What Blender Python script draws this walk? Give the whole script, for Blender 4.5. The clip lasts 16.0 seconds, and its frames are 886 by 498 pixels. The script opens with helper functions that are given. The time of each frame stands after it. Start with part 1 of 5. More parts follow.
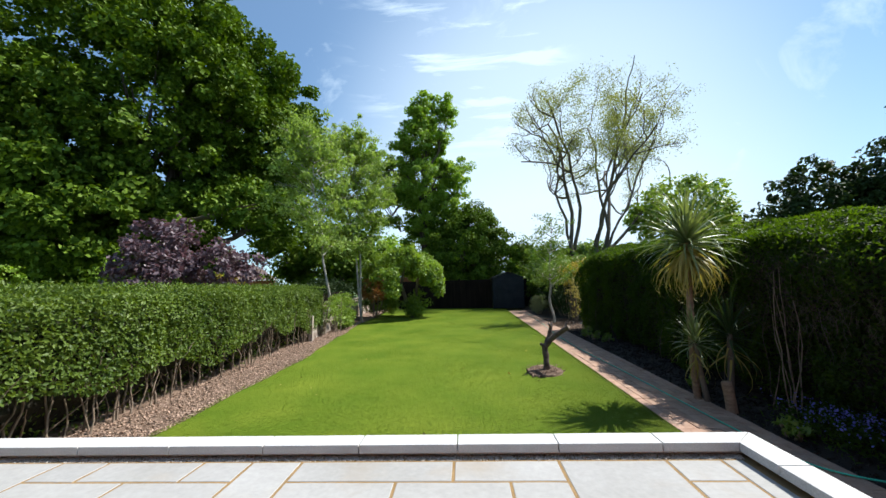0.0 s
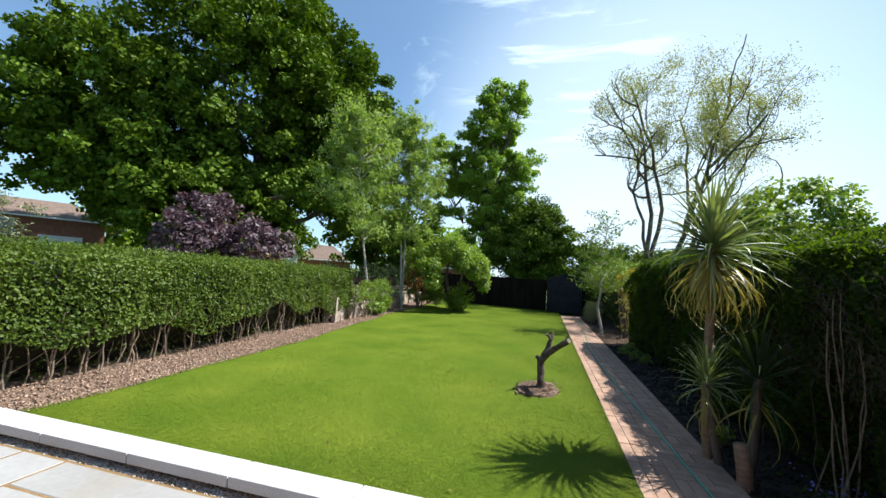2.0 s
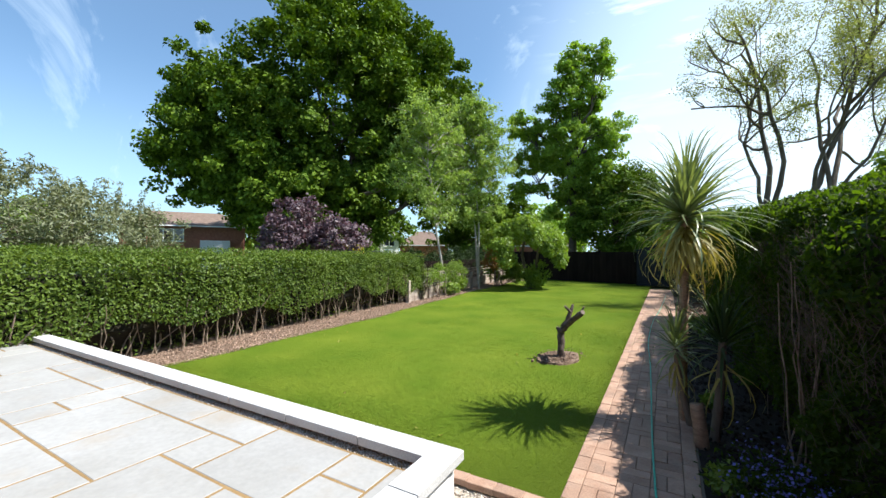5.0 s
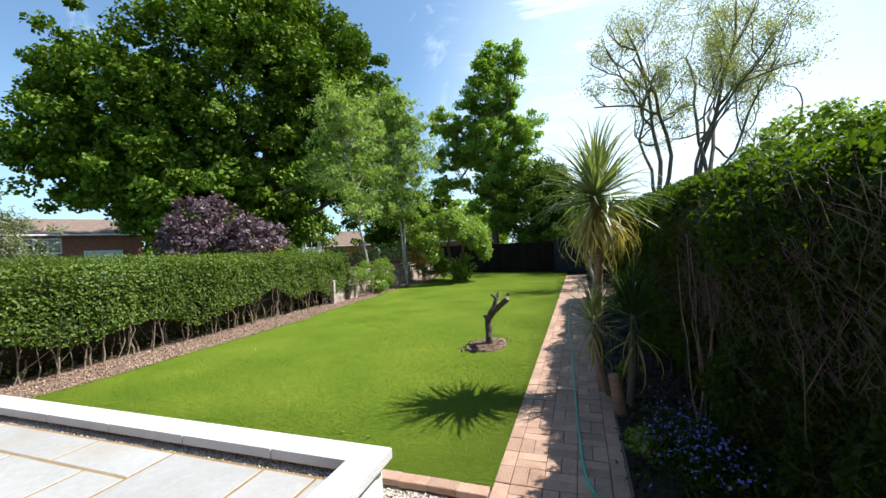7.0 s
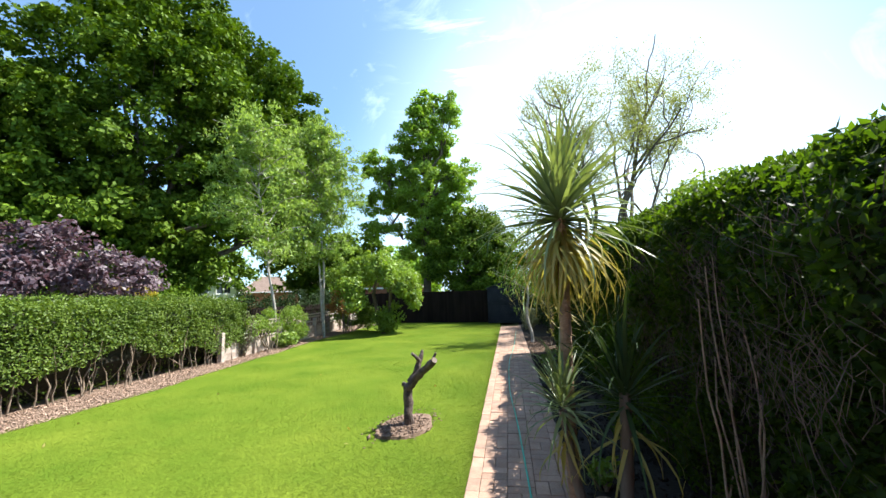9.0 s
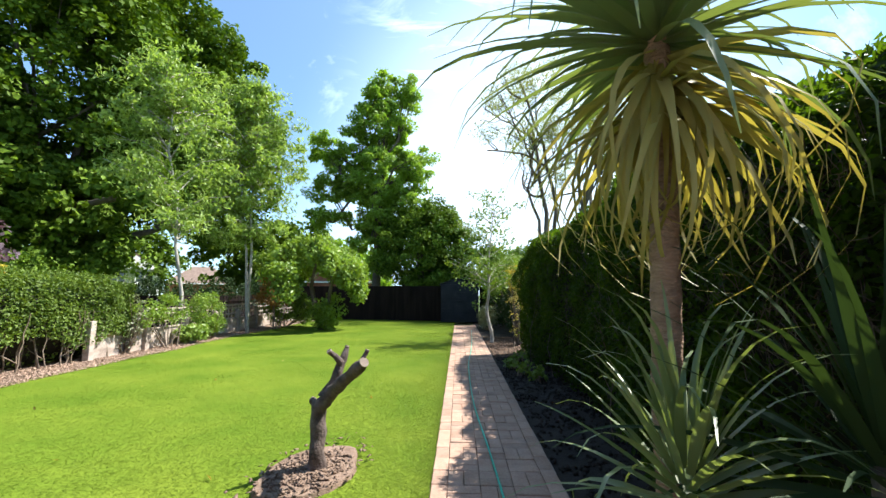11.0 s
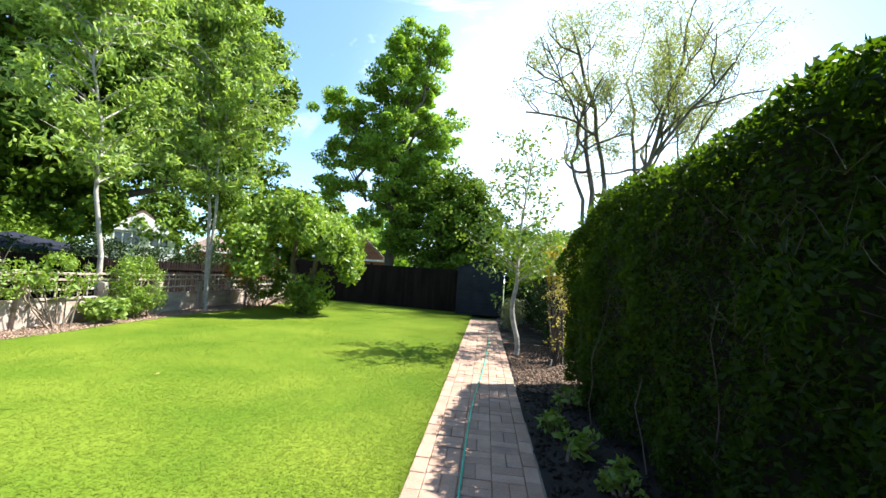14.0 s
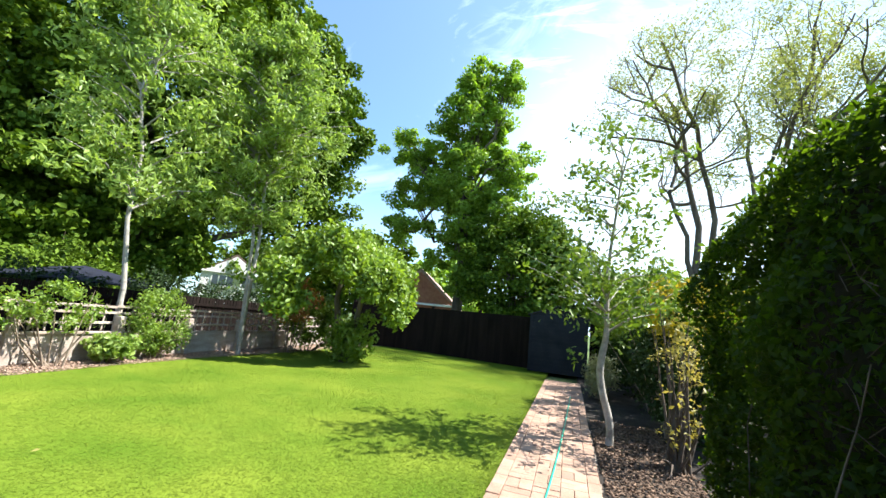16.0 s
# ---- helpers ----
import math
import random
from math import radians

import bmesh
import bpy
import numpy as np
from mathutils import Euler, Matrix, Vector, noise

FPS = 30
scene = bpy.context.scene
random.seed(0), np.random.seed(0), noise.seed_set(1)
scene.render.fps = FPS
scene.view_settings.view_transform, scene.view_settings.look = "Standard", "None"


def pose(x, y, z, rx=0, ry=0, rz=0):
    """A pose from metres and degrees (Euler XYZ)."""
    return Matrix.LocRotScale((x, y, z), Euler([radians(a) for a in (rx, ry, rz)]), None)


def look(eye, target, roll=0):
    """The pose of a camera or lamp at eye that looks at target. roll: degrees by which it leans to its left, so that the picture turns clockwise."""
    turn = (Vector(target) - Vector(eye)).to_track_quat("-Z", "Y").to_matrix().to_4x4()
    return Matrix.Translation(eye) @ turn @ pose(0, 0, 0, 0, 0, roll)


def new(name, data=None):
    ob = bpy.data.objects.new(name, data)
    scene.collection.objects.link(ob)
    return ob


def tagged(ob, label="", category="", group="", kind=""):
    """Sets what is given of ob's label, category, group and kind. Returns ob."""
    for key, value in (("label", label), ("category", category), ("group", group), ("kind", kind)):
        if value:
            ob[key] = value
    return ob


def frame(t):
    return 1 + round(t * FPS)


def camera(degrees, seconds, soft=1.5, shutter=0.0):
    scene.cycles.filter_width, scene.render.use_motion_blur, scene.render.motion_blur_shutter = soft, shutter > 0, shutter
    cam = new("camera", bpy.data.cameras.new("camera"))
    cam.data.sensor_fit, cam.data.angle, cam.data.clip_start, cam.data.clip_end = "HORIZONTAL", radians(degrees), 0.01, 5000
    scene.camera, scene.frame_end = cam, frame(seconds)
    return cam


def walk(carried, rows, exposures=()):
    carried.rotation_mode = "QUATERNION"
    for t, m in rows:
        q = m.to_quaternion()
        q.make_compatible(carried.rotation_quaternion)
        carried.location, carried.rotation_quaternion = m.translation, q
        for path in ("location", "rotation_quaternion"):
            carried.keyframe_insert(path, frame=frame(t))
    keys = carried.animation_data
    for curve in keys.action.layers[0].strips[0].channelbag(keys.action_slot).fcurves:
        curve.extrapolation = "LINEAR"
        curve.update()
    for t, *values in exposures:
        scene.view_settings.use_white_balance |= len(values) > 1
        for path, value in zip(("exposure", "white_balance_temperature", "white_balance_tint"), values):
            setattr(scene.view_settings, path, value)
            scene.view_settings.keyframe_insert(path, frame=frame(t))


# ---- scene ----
# World: x = 0 is the lawn edge of the brick path, y = 0 the inner edge of the patio coping, z = 0 the lawn.
cam = camera(96.54, 16.0)
ROWS = [
    (0.0, -2.142, -2.578, 1.591, 94.66, 1.67, 3.18),
    (0.5, -1.852, -2.262, 1.580, 96.06, -0.70, -0.50),
    (1.0, -1.489, -2.045, 1.580, 95.01, -2.03, 8.04),
    (1.5, -1.098, -1.834, 1.577, 93.70, -4.41, 9.36),
    (2.0, -0.807, -1.650, 1.594, 93.58, -3.67, 14.36),
    (2.5, -0.423, -1.485, 1.596, 92.89, -5.24, 25.86),
    (3.0, -0.078, -1.352, 1.612, 89.64, -4.12, 22.99),
    (3.5, 0.198, -1.359, 1.658, 82.85, -2.77, 30.67),
    (4.0, 0.456, -1.590, 1.663, 87.35, -0.65, 31.10),
    (6.5, 0.671, -1.844, 1.629, 91.11, 0.27, 26.81),
    (7.0, 0.597, -1.633, 1.572, 89.74, 2.60, 18.97),
    (7.5, 0.534, -1.260, 1.646, 93.74, 1.94, 14.35),
    (8.0, 0.414, -0.899, 1.676, 94.09, 1.46, 15.15),
    (8.5, 0.399, -0.587, 1.638, 95.43, 0.63, 18.29),
    (9.0, 0.394, -0.117, 1.484, 96.50, 1.77, 9.33),
    (9.5, 0.344, 0.159, 1.355, 101.09, 3.14, 6.42),
    (10.0, 0.270, 0.610, 1.206, 100.31, 1.87, 4.75),
    (12.5, 0.151, 3.216, 1.206, 92.51, -1.47, 2.10),
    (13.0, 0.245, 3.796, 1.237, 92.96, -3.67, 4.31),
    (13.5, 0.326, 4.313, 1.231, 92.52, -3.14, 2.03),
    (14.0, 0.408, 4.844, 1.237, 94.31, -4.11, 6.14),
    (14.5, 0.473, 5.355, 1.222, 94.38, -1.96, 4.02),
    (15.0, 0.476, 5.913, 1.230, 96.23, -4.72, 12.59),
    (15.5, 0.468, 6.398, 1.220, 98.20, -4.64, 12.84),
    (16.0, 0.539, 6.776, 1.206, 100.29, -5.95, 17.46),
]
EXPOSURES = [(0, 0.75), (2, 0.85), (2.5, 1.05), (4, 0.98), (7, 1.0), (9, 1.47), (10, 1.5), (12.5, 1.35), (13, 1.6), (14.5, 1.7), (16, 1.65)]
walk(cam, [(t, pose(x, y, z, rx, ry, rz)) for t, x, y, z, rx, ry, rz in ROWS], EXPOSURES)

# ---- world, sun ----
TO_SUN = Vector((1.41, 0.66, 2.17)).normalized()
SUN_EL = math.asin(TO_SUN.z)
SUN_AZ = math.atan2(TO_SUN.x, TO_SUN.y)
world = bpy.data.worlds.new("world")
scene.world = world
world.use_nodes = True
wn, wl = world.node_tree.nodes, world.node_tree.links
wn.clear()
w_out = wn.new("ShaderNodeOutputWorld")
w_bg = wn.new("ShaderNodeBackground")
w_bg.inputs["Strength"].default_value = 0.066
sky = wn.new("ShaderNodeTexSky")
sky.sky_type = "NISHITA"
sky.sun_disc = False
sky.sun_elevation = SUN_EL
sky.sun_rotation = SUN_AZ
sky.air_density, sky.dust_density, sky.ozone_density = 1.0, 0.25, 2.5
# thin cirrus and bright haze low over the end of the garden
w_co = wn.new("ShaderNodeTexCoord")
w_map = wn.new("ShaderNodeMapping")
w_map.inputs["Scale"].default_value = (2.2, 5.5, 3.0)
w_map.inputs["Rotation"].default_value = (0.3, 0.2, 0.9)
w_noise = wn.new("ShaderNodeTexNoise")
w_noise.inputs["Scale"].default_value = 1.3
w_noise.inputs["Detail"].default_value = 7.0
w_noise.inputs["Roughness"].default_value = 0.62
w_noise.inputs["Distortion"].default_value = 0.9
w_ramp = wn.new("ShaderNodeValToRGB")
w_ramp.color_ramp.elements[0].position = 0.56
w_ramp.color_ramp.elements[0].color = (0, 0, 0, 1)
w_ramp.color_ramp.elements[1].position = 0.86
w_ramp.color_ramp.elements[1].color = (0.8, 0.8, 0.8, 1)


def w_glow(toward, low, high, most):
    """Haze that whitens the sky softly towards one direction."""
    dot = wn.new("ShaderNodeVectorMath")
    dot.operation = "DOT_PRODUCT"
    dot.inputs[1].default_value = Vector(toward).normalized()
    rng_ = wn.new("ShaderNodeMapRange")
    rng_.interpolation_type = "SMOOTHERSTEP"
    rng_.inputs["From Min"].default_value, rng_.inputs["From Max"].default_value = low, high
    rng_.inputs["To Max"].default_value = most
    wl.new(w_co.outputs["Generated"], dot.inputs[0])
    wl.new(dot.outputs["Value"], rng_.inputs["Value"])
    return rng_.outputs["Result"]


w_two = wn.new("ShaderNodeMath")
w_two.operation = "ADD"
wl.new(w_glow((0.2, 0.95, 0.22), 0.79, 1.02, 0.58), w_two.inputs[0])
wl.new(w_glow((0.75, 0.6, 0.35), 0.1, 1.0, 0.12), w_two.inputs[1])
w_max = wn.new("ShaderNodeMath")
w_max.operation = "ADD"
w_max.use_clamp = True
w_low = wn.new("ShaderNodeMath")
w_low.operation = "ADD"
wl.new(w_two.outputs["Value"], w_low.inputs[0])
wl.new(w_glow((0, 0, -1), -0.45, 0.0, 0.3), w_low.inputs[1])
w_map2 = wn.new("ShaderNodeMapping")
w_map2.inputs["Rotation"].default_value = (0.0, 0.75, 0.0)
w_map2.inputs["Scale"].default_value = (2.5, 1.0, 17.0)
w_wisp = wn.new("ShaderNodeTexNoise")
w_wisp.inputs["Scale"].default_value = 1.6
w_wisp.inputs["Detail"].default_value = 8.0
w_wisp.inputs["Roughness"].default_value = 0.6
w_wisp.inputs["Distortion"].default_value = 0.5
w_wramp = wn.new("ShaderNodeMapRange")
w_wramp.inputs["From Min"].default_value, w_wramp.inputs["From Max"].default_value = 0.5, 0.78
w_streak = wn.new("ShaderNodeMath")
w_streak.operation = "MULTIPLY"
wl.new(w_co.outputs["Generated"], w_map2.inputs["Vector"])
wl.new(w_map2.outputs["Vector"], w_wisp.inputs["Vector"])
wl.new(w_wisp.outputs["Fac"], w_wramp.inputs["Value"])
wl.new(w_wramp.outputs["Result"], w_streak.inputs[0])
wl.new(w_glow((0.0, 0.85, 0.53), 0.955, 0.995, 1.0), w_streak.inputs[1])
w_all = wn.new("ShaderNodeMath")
w_all.operation = "ADD"
wl.new(w_low.outputs["Value"], w_all.inputs[0])
wl.new(w_streak.outputs["Value"], w_all.inputs[1])
w_mix = wn.new("ShaderNodeMixRGB")
w_mix.inputs["Color2"].default_value = (8.0, 10.0, 12.0, 1)
wl.new(w_co.outputs["Generated"], w_map.inputs["Vector"])
wl.new(w_map.outputs["Vector"], w_noise.inputs["Vector"])
wl.new(w_noise.outputs["Fac"], w_ramp.inputs["Fac"])
wl.new(w_ramp.outputs["Color"], w_max.inputs[0])
w_even = wn.new("ShaderNodeMath")
w_even.operation = "ADD"
w_even.inputs[1].default_value = 0.12
wl.new(w_all.outputs["Value"], w_even.inputs[0])
wl.new(w_even.outputs["Value"], w_max.inputs[1])
wl.new(w_max.outputs["Value"], w_mix.inputs["Fac"])
w_tint = wn.new("ShaderNodeMixRGB")
w_tint.blend_type = "MULTIPLY"
w_tint.inputs["Fac"].default_value = 1.0
w_tint.inputs["Color2"].default_value = (0.78, 1.22, 1.42, 1)
wl.new(sky.outputs["Color"], w_tint.inputs["Color1"])
wl.new(w_tint.outputs["Color"], w_mix.inputs["Color1"])
wl.new(w_mix.outputs["Color"], w_bg.inputs["Color"])
wl.new(w_bg.outputs["Background"], w_out.inputs["Surface"])

sun = new("sun", bpy.data.lights.new("sun", "SUN"))
sun.data.energy = 5.0
sun.data.angle = radians(0.55)
sun.data.color = (1.0, 0.975, 0.92)
sun.matrix_world = look(TO_SUN * 40, (0, 0, 0))

# ---- materials ----


def material(name):
    m = bpy.data.materials.new(name)
    m.use_nodes = True
    return m, m.node_tree.nodes, m.node_tree.links, m.node_tree.nodes["Principled BSDF"]


def rgb(c):
    return (c[0], c[1], c[2], 1.0)


def surface(name, c1, c2, scale=6.0, rough=0.8, bump=0.3, fine=60.0, spec=0.3, island=0.0, dirt=None, stretch=(1, 1, 1), metal=0.0, grain=0.2):
    """A solid surface: two base colours mixed by coarse noise, fine grain, bump, optional stains and tint per piece."""
    m, n, l, p = material(name)
    co = n.new("ShaderNodeTexCoord")
    mp = n.new("ShaderNodeMapping")
    mp.inputs["Scale"].default_value = stretch
    geo = n.new("ShaderNodeNewGeometry")
    l.new(geo.outputs["Position"], mp.inputs["Vector"])
    a = n.new("ShaderNodeTexNoise")
    a.inputs["Scale"].default_value, a.inputs["Detail"].default_value = scale, 5
    b = n.new("ShaderNodeTexNoise")
    b.inputs["Scale"].default_value, b.inputs["Detail"].default_value = fine, 4
    l.new(mp.outputs["Vector"], a.inputs["Vector"])
    l.new(mp.outputs["Vector"], b.inputs["Vector"])
    r = n.new("ShaderNodeMapRange")
    r.inputs["From Min"].default_value, r.inputs["From Max"].default_value = 0.3, 0.7
    l.new(a.outputs["Fac"], r.inputs["Value"])
    mix = n.new("ShaderNodeMixRGB")
    mix.inputs["Color1"].default_value, mix.inputs["Color2"].default_value = rgb(c1), rgb(c2)
    l.new(r.outputs["Result"], mix.inputs["Fac"])
    g = n.new("ShaderNodeMapRange")
    g.inputs["From Min"].default_value, g.inputs["From Max"].default_value = 0.25, 0.75
    g.inputs["To Min"].default_value, g.inputs["To Max"].default_value = 1 - grain, 1 + grain
    l.new(b.outputs["Fac"], g.inputs["Value"])
    mul = n.new("ShaderNodeVectorMath")
    mul.operation = "SCALE"
    l.new(mix.outputs["Color"], mul.inputs[0])
    l.new(g.outputs["Result"], mul.inputs["Scale"])
    last = mul.outputs["Vector"]
    if dirt:
        d = n.new("ShaderNodeTexNoise")
        d.inputs["Scale"].default_value, d.inputs["Detail"].default_value = dirt[1], 8
        l.new(geo.outputs["Position"], d.inputs["Vector"])
        dr = n.new("ShaderNodeMapRange")
        dr.inputs["From Min"].default_value, dr.inputs["From Max"].default_value = 0.55, 0.75
        dr.inputs["To Max"].default_value = dirt[2]
        l.new(d.outputs["Fac"], dr.inputs["Value"])
        dm = n.new("ShaderNodeMixRGB")
        dm.inputs["Color2"].default_value = rgb(dirt[0])
        l.new(dr.outputs["Result"], dm.inputs["Fac"])
        l.new(last, dm.inputs["Color1"])
        last = dm.outputs["Color"]
    if island:
        oi = n.new("ShaderNodeObjectInfo")
        add = n.new("ShaderNodeMath")
        add.operation = "ADD"
        l.new(oi.outputs["Random"], add.inputs[0])
        l.new(geo.outputs["Random Per Island"], add.inputs[1])
        fr = n.new("ShaderNodeMath")
        fr.operation = "FRACT"
        l.new(add.outputs["Value"], fr.inputs[0])
        ir = n.new("ShaderNodeMapRange")
        ir.inputs["To Min"].default_value, ir.inputs["To Max"].default_value = 1 - island, 1 + island
        l.new(fr.outputs["Value"], ir.inputs["Value"])
        im = n.new("ShaderNodeVectorMath")
        im.operation = "SCALE"
        l.new(last, im.inputs[0])
        l.new(ir.outputs["Result"], im.inputs["Scale"])
        last = im.outputs["Vector"]
    l.new(last, p.inputs["Base Color"])
    p.inputs["Roughness"].default_value = rough
    p.inputs["Specular IOR Level"].default_value = spec
    p.inputs["Metallic"].default_value = metal
    if bump:
        bp = n.new("ShaderNodeBump")
        bp.inputs["Strength"].default_value, bp.inputs["Distance"].default_value = bump, 0.01
        l.new(b.outputs["Fac"], bp.inputs["Height"])
        l.new(bp.outputs["Normal"], p.inputs["Normal"])
    return m


def leafy(name, c1, c2, glow, trans=0.35, rough=0.45, spec=0.35):
    """Leaves: tint by leaf and by coarse patch, part of the light passing through."""
    m, n, l, p = material(name)
    geo = n.new("ShaderNodeNewGeometry")
    oi = n.new("ShaderNodeObjectInfo")
    no = n.new("ShaderNodeTexNoise")
    no.inputs["Scale"].default_value, no.inputs["Detail"].default_value = 0.9, 3
    l.new(geo.outputs["Position"], no.inputs["Vector"])
    add = n.new("ShaderNodeMath")
    add.operation = "ADD"
    l.new(geo.outputs["Random Per Island"], add.inputs[0])
    l.new(oi.outputs["Random"], add.inputs[1])
    fr = n.new("ShaderNodeMath")
    fr.operation = "FRACT"
    l.new(add.outputs["Value"], fr.inputs[0])
    av = n.new("ShaderNodeMath")
    av.operation = "MULTIPLY_ADD"
    av.inputs[1].default_value = 0.6
    l.new(fr.outputs["Value"], av.inputs[0])
    nr = n.new("ShaderNodeMapRange")
    nr.inputs["From Min"].default_value, nr.inputs["From Max"].default_value = 0.3, 0.7
    nr.inputs["To Max"].default_value = 0.4
    l.new(no.outputs["Fac"], nr.inputs["Value"])
    l.new(nr.outputs["Result"], av.inputs[2])
    mix = n.new("ShaderNodeMixRGB")
    mix.inputs["Color1"].default_value, mix.inputs["Color2"].default_value = rgb(c1), rgb(c2)
    l.new(av.outputs["Value"], mix.inputs["Fac"])
    l.new(mix.outputs["Color"], p.inputs["Base Color"])
    p.inputs["Roughness"].default_value = rough
    p.inputs["Specular IOR Level"].default_value = spec
    tr = n.new("ShaderNodeBsdfTranslucent")
    tm = n.new("ShaderNodeMixRGB")
    tm.blend_type = "MULTIPLY"
    tm.inputs["Fac"].default_value = 1.0
    tm.inputs["Color2"].default_value = rgb(glow)
    l.new(mix.outputs["Color"], tm.inputs["Color1"])
    l.new(tm.outputs["Color"], tr.inputs["Color"])
    ms = n.new("ShaderNodeMixShader")
    ms.inputs["Fac"].default_value = trans
    l.new(p.outputs["BSDF"], ms.inputs[1])
    l.new(tr.outputs["BSDF"], ms.inputs[2])
    l.new(ms.outputs["Shader"], n["Material Output"].inputs["Surface"])
    return m


M_COPING = surface("coping_stone", (0.45, 0.445, 0.435), (0.51, 0.505, 0.495), 4, 0.75, 0.25, 120, island=0.03, dirt=((0.4, 0.38, 0.355), 7, 0.35))
M_RENDER = surface("white_render", (0.72, 0.71, 0.69), (0.78, 0.77, 0.75), 3, 0.85, 0.4, 160, dirt=((0.5, 0.48, 0.45), 3, 0.3))
M_FLAG = surface("sandstone_flag", (0.285, 0.278, 0.262), (0.345, 0.341, 0.333), 1.6, 0.7, 0.12, 30, island=0.07, dirt=((0.3, 0.245, 0.18), 2.6, 0.45), grain=0.08)
M_JOINT = surface("buff_mortar", (0.2, 0.125, 0.052), (0.27, 0.175, 0.08), 9, 0.95, 0.4, 150)
M_GRAVEL = surface("gravel_stone", (0.4, 0.34, 0.28), (0.58, 0.51, 0.43), 20, 0.85, 0.3, 200, island=0.45)
M_PAVER = surface("clay_paver", (0.3, 0.18, 0.125), (0.365, 0.245, 0.18), 7, 0.85, 0.5, 90, island=0.17, dirt=((0.14, 0.12, 0.105), 4, 0.5))
M_SAND = surface("joint_sand", (0.2, 0.165, 0.135), (0.27, 0.225, 0.185), 12, 0.95, 0.5, 120)
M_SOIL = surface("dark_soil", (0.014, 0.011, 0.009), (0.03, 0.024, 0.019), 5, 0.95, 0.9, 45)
M_BARK = surface("bark_mulch", (0.125, 0.08, 0.056), (0.24, 0.165, 0.12), 14, 0.95, 0.9, 70)
M_CHIP = surface("bark_chip", (0.2, 0.125, 0.085), (0.42, 0.3, 0.225), 25, 0.9, 0.4, 90, island=0.5)
M_LAWN = surface("lawn_turf", (0.076, 0.134, 0.011), (0.148, 0.194, 0.021), 0.9, 0.9, 0.6, 55, spec=0.05, dirt=((0.06, 0.12, 0.01), 1.15, 0.65), grain=0.13)
M_GRASS = leafy("grass_blade", (0.1, 0.16, 0.014), (0.148, 0.195, 0.022), (1.2, 1.2, 0.6), 0.3, 0.6, 0.1)
M_FIELD = surface("far_ground", (0.06, 0.1, 0.025), (0.1, 0.14, 0.04), 0.2, 0.95, 0.2, 8)
M_TRUNK = surface("grey_brown_bark", (0.07, 0.055, 0.042), (0.15, 0.12, 0.095), 6, 0.9, 1.0, 40, stretch=(1, 1, 0.25))
M_BIRCHBARK = surface("pale_bark", (0.27, 0.245, 0.21), (0.4, 0.37, 0.33), 8, 0.8, 0.5, 60, dirt=((0.08, 0.07, 0.06), 9, 0.7))
M_STEM = surface("hedge_stem_bark", (0.13, 0.095, 0.065), (0.27, 0.21, 0.155), 10, 0.85, 0.6, 70)
M_STUMP = surface("stump_bark", (0.045, 0.033, 0.028), (0.14, 0.105, 0.09), 13, 0.9, 1.0, 60, dirt=((0.22, 0.18, 0.16), 22, 0.5))
M_CUT = surface("cut_wood", (0.19, 0.145, 0.112), (0.255, 0.205, 0.168), 30, 0.85, 0.4, 120)
M_PALMBARK = surface("palm_bark", (0.2, 0.125, 0.08), (0.33, 0.22, 0.15), 12, 0.9, 1.0, 60, stretch=(1, 1, 2.5))
M_FENCEDARK = surface("dark_fence_timber", (0.008, 0.006, 0.005), (0.018, 0.012, 0.01), 4, 0.88, 0.4, 60, stretch=(1, 1, 0.2), island=0.25, spec=0.08)
M_SHED = surface("charcoal_shed_paint", (0.016, 0.018, 0.024), (0.026, 0.029, 0.036), 3, 0.75, 0.3, 60, island=0.1, spec=0.15)
M_FELT = surface("roof_felt", (0.025, 0.025, 0.027), (0.05, 0.05, 0.052), 8, 0.95, 0.6, 150)
M_WEATHERED = surface("weathered_timber", (0.3, 0.235, 0.19), (0.46, 0.39, 0.33), 5, 0.9, 0.5, 55, island=0.15, stretch=(0.4, 0.4, 2), dirt=((0.14, 0.1, 0.08), 5, 0.6))
M_HOSE = surface("green_hose", (0.02, 0.36, 0.24), (0.03, 0.44, 0.31), 20, 0.35, 0.0, 80, spec=0.5)
M_BRICK = surface("red_brick_wall", (0.27, 0.10, 0.065), (0.36, 0.16, 0.1), 5, 0.9, 0.4, 40, island=0.2)
M_TILE = surface("brown_roof_tile", (0.12, 0.085, 0.068), (0.2, 0.145, 0.115), 4, 0.9, 0.4, 30, island=0.2)
M_WHITE = surface("white_painted_wall", (0.76, 0.76, 0.76), (0.82, 0.82, 0.82), 2, 0.8, 0.2, 60)
M_UPVC = surface("white_window_frame", (0.8, 0.8, 0.8), (0.82, 0.82, 0.82), 4, 0.4, 0.0, 40, spec=0.5)
M_CANOPY = surface("navy_canopy_cloth", (0.006, 0.008, 0.016), (0.012, 0.014, 0.028), 3, 0.8, 0.2, 40)

m, n, l, p = material("window_glass")
p.inputs["Base Color"].default_value = (0.02, 0.025, 0.03, 1)
p.inputs["Roughness"].default_value = 0.05
p.inputs["Specular IOR Level"].default_value = 0.8
M_GLASS = m

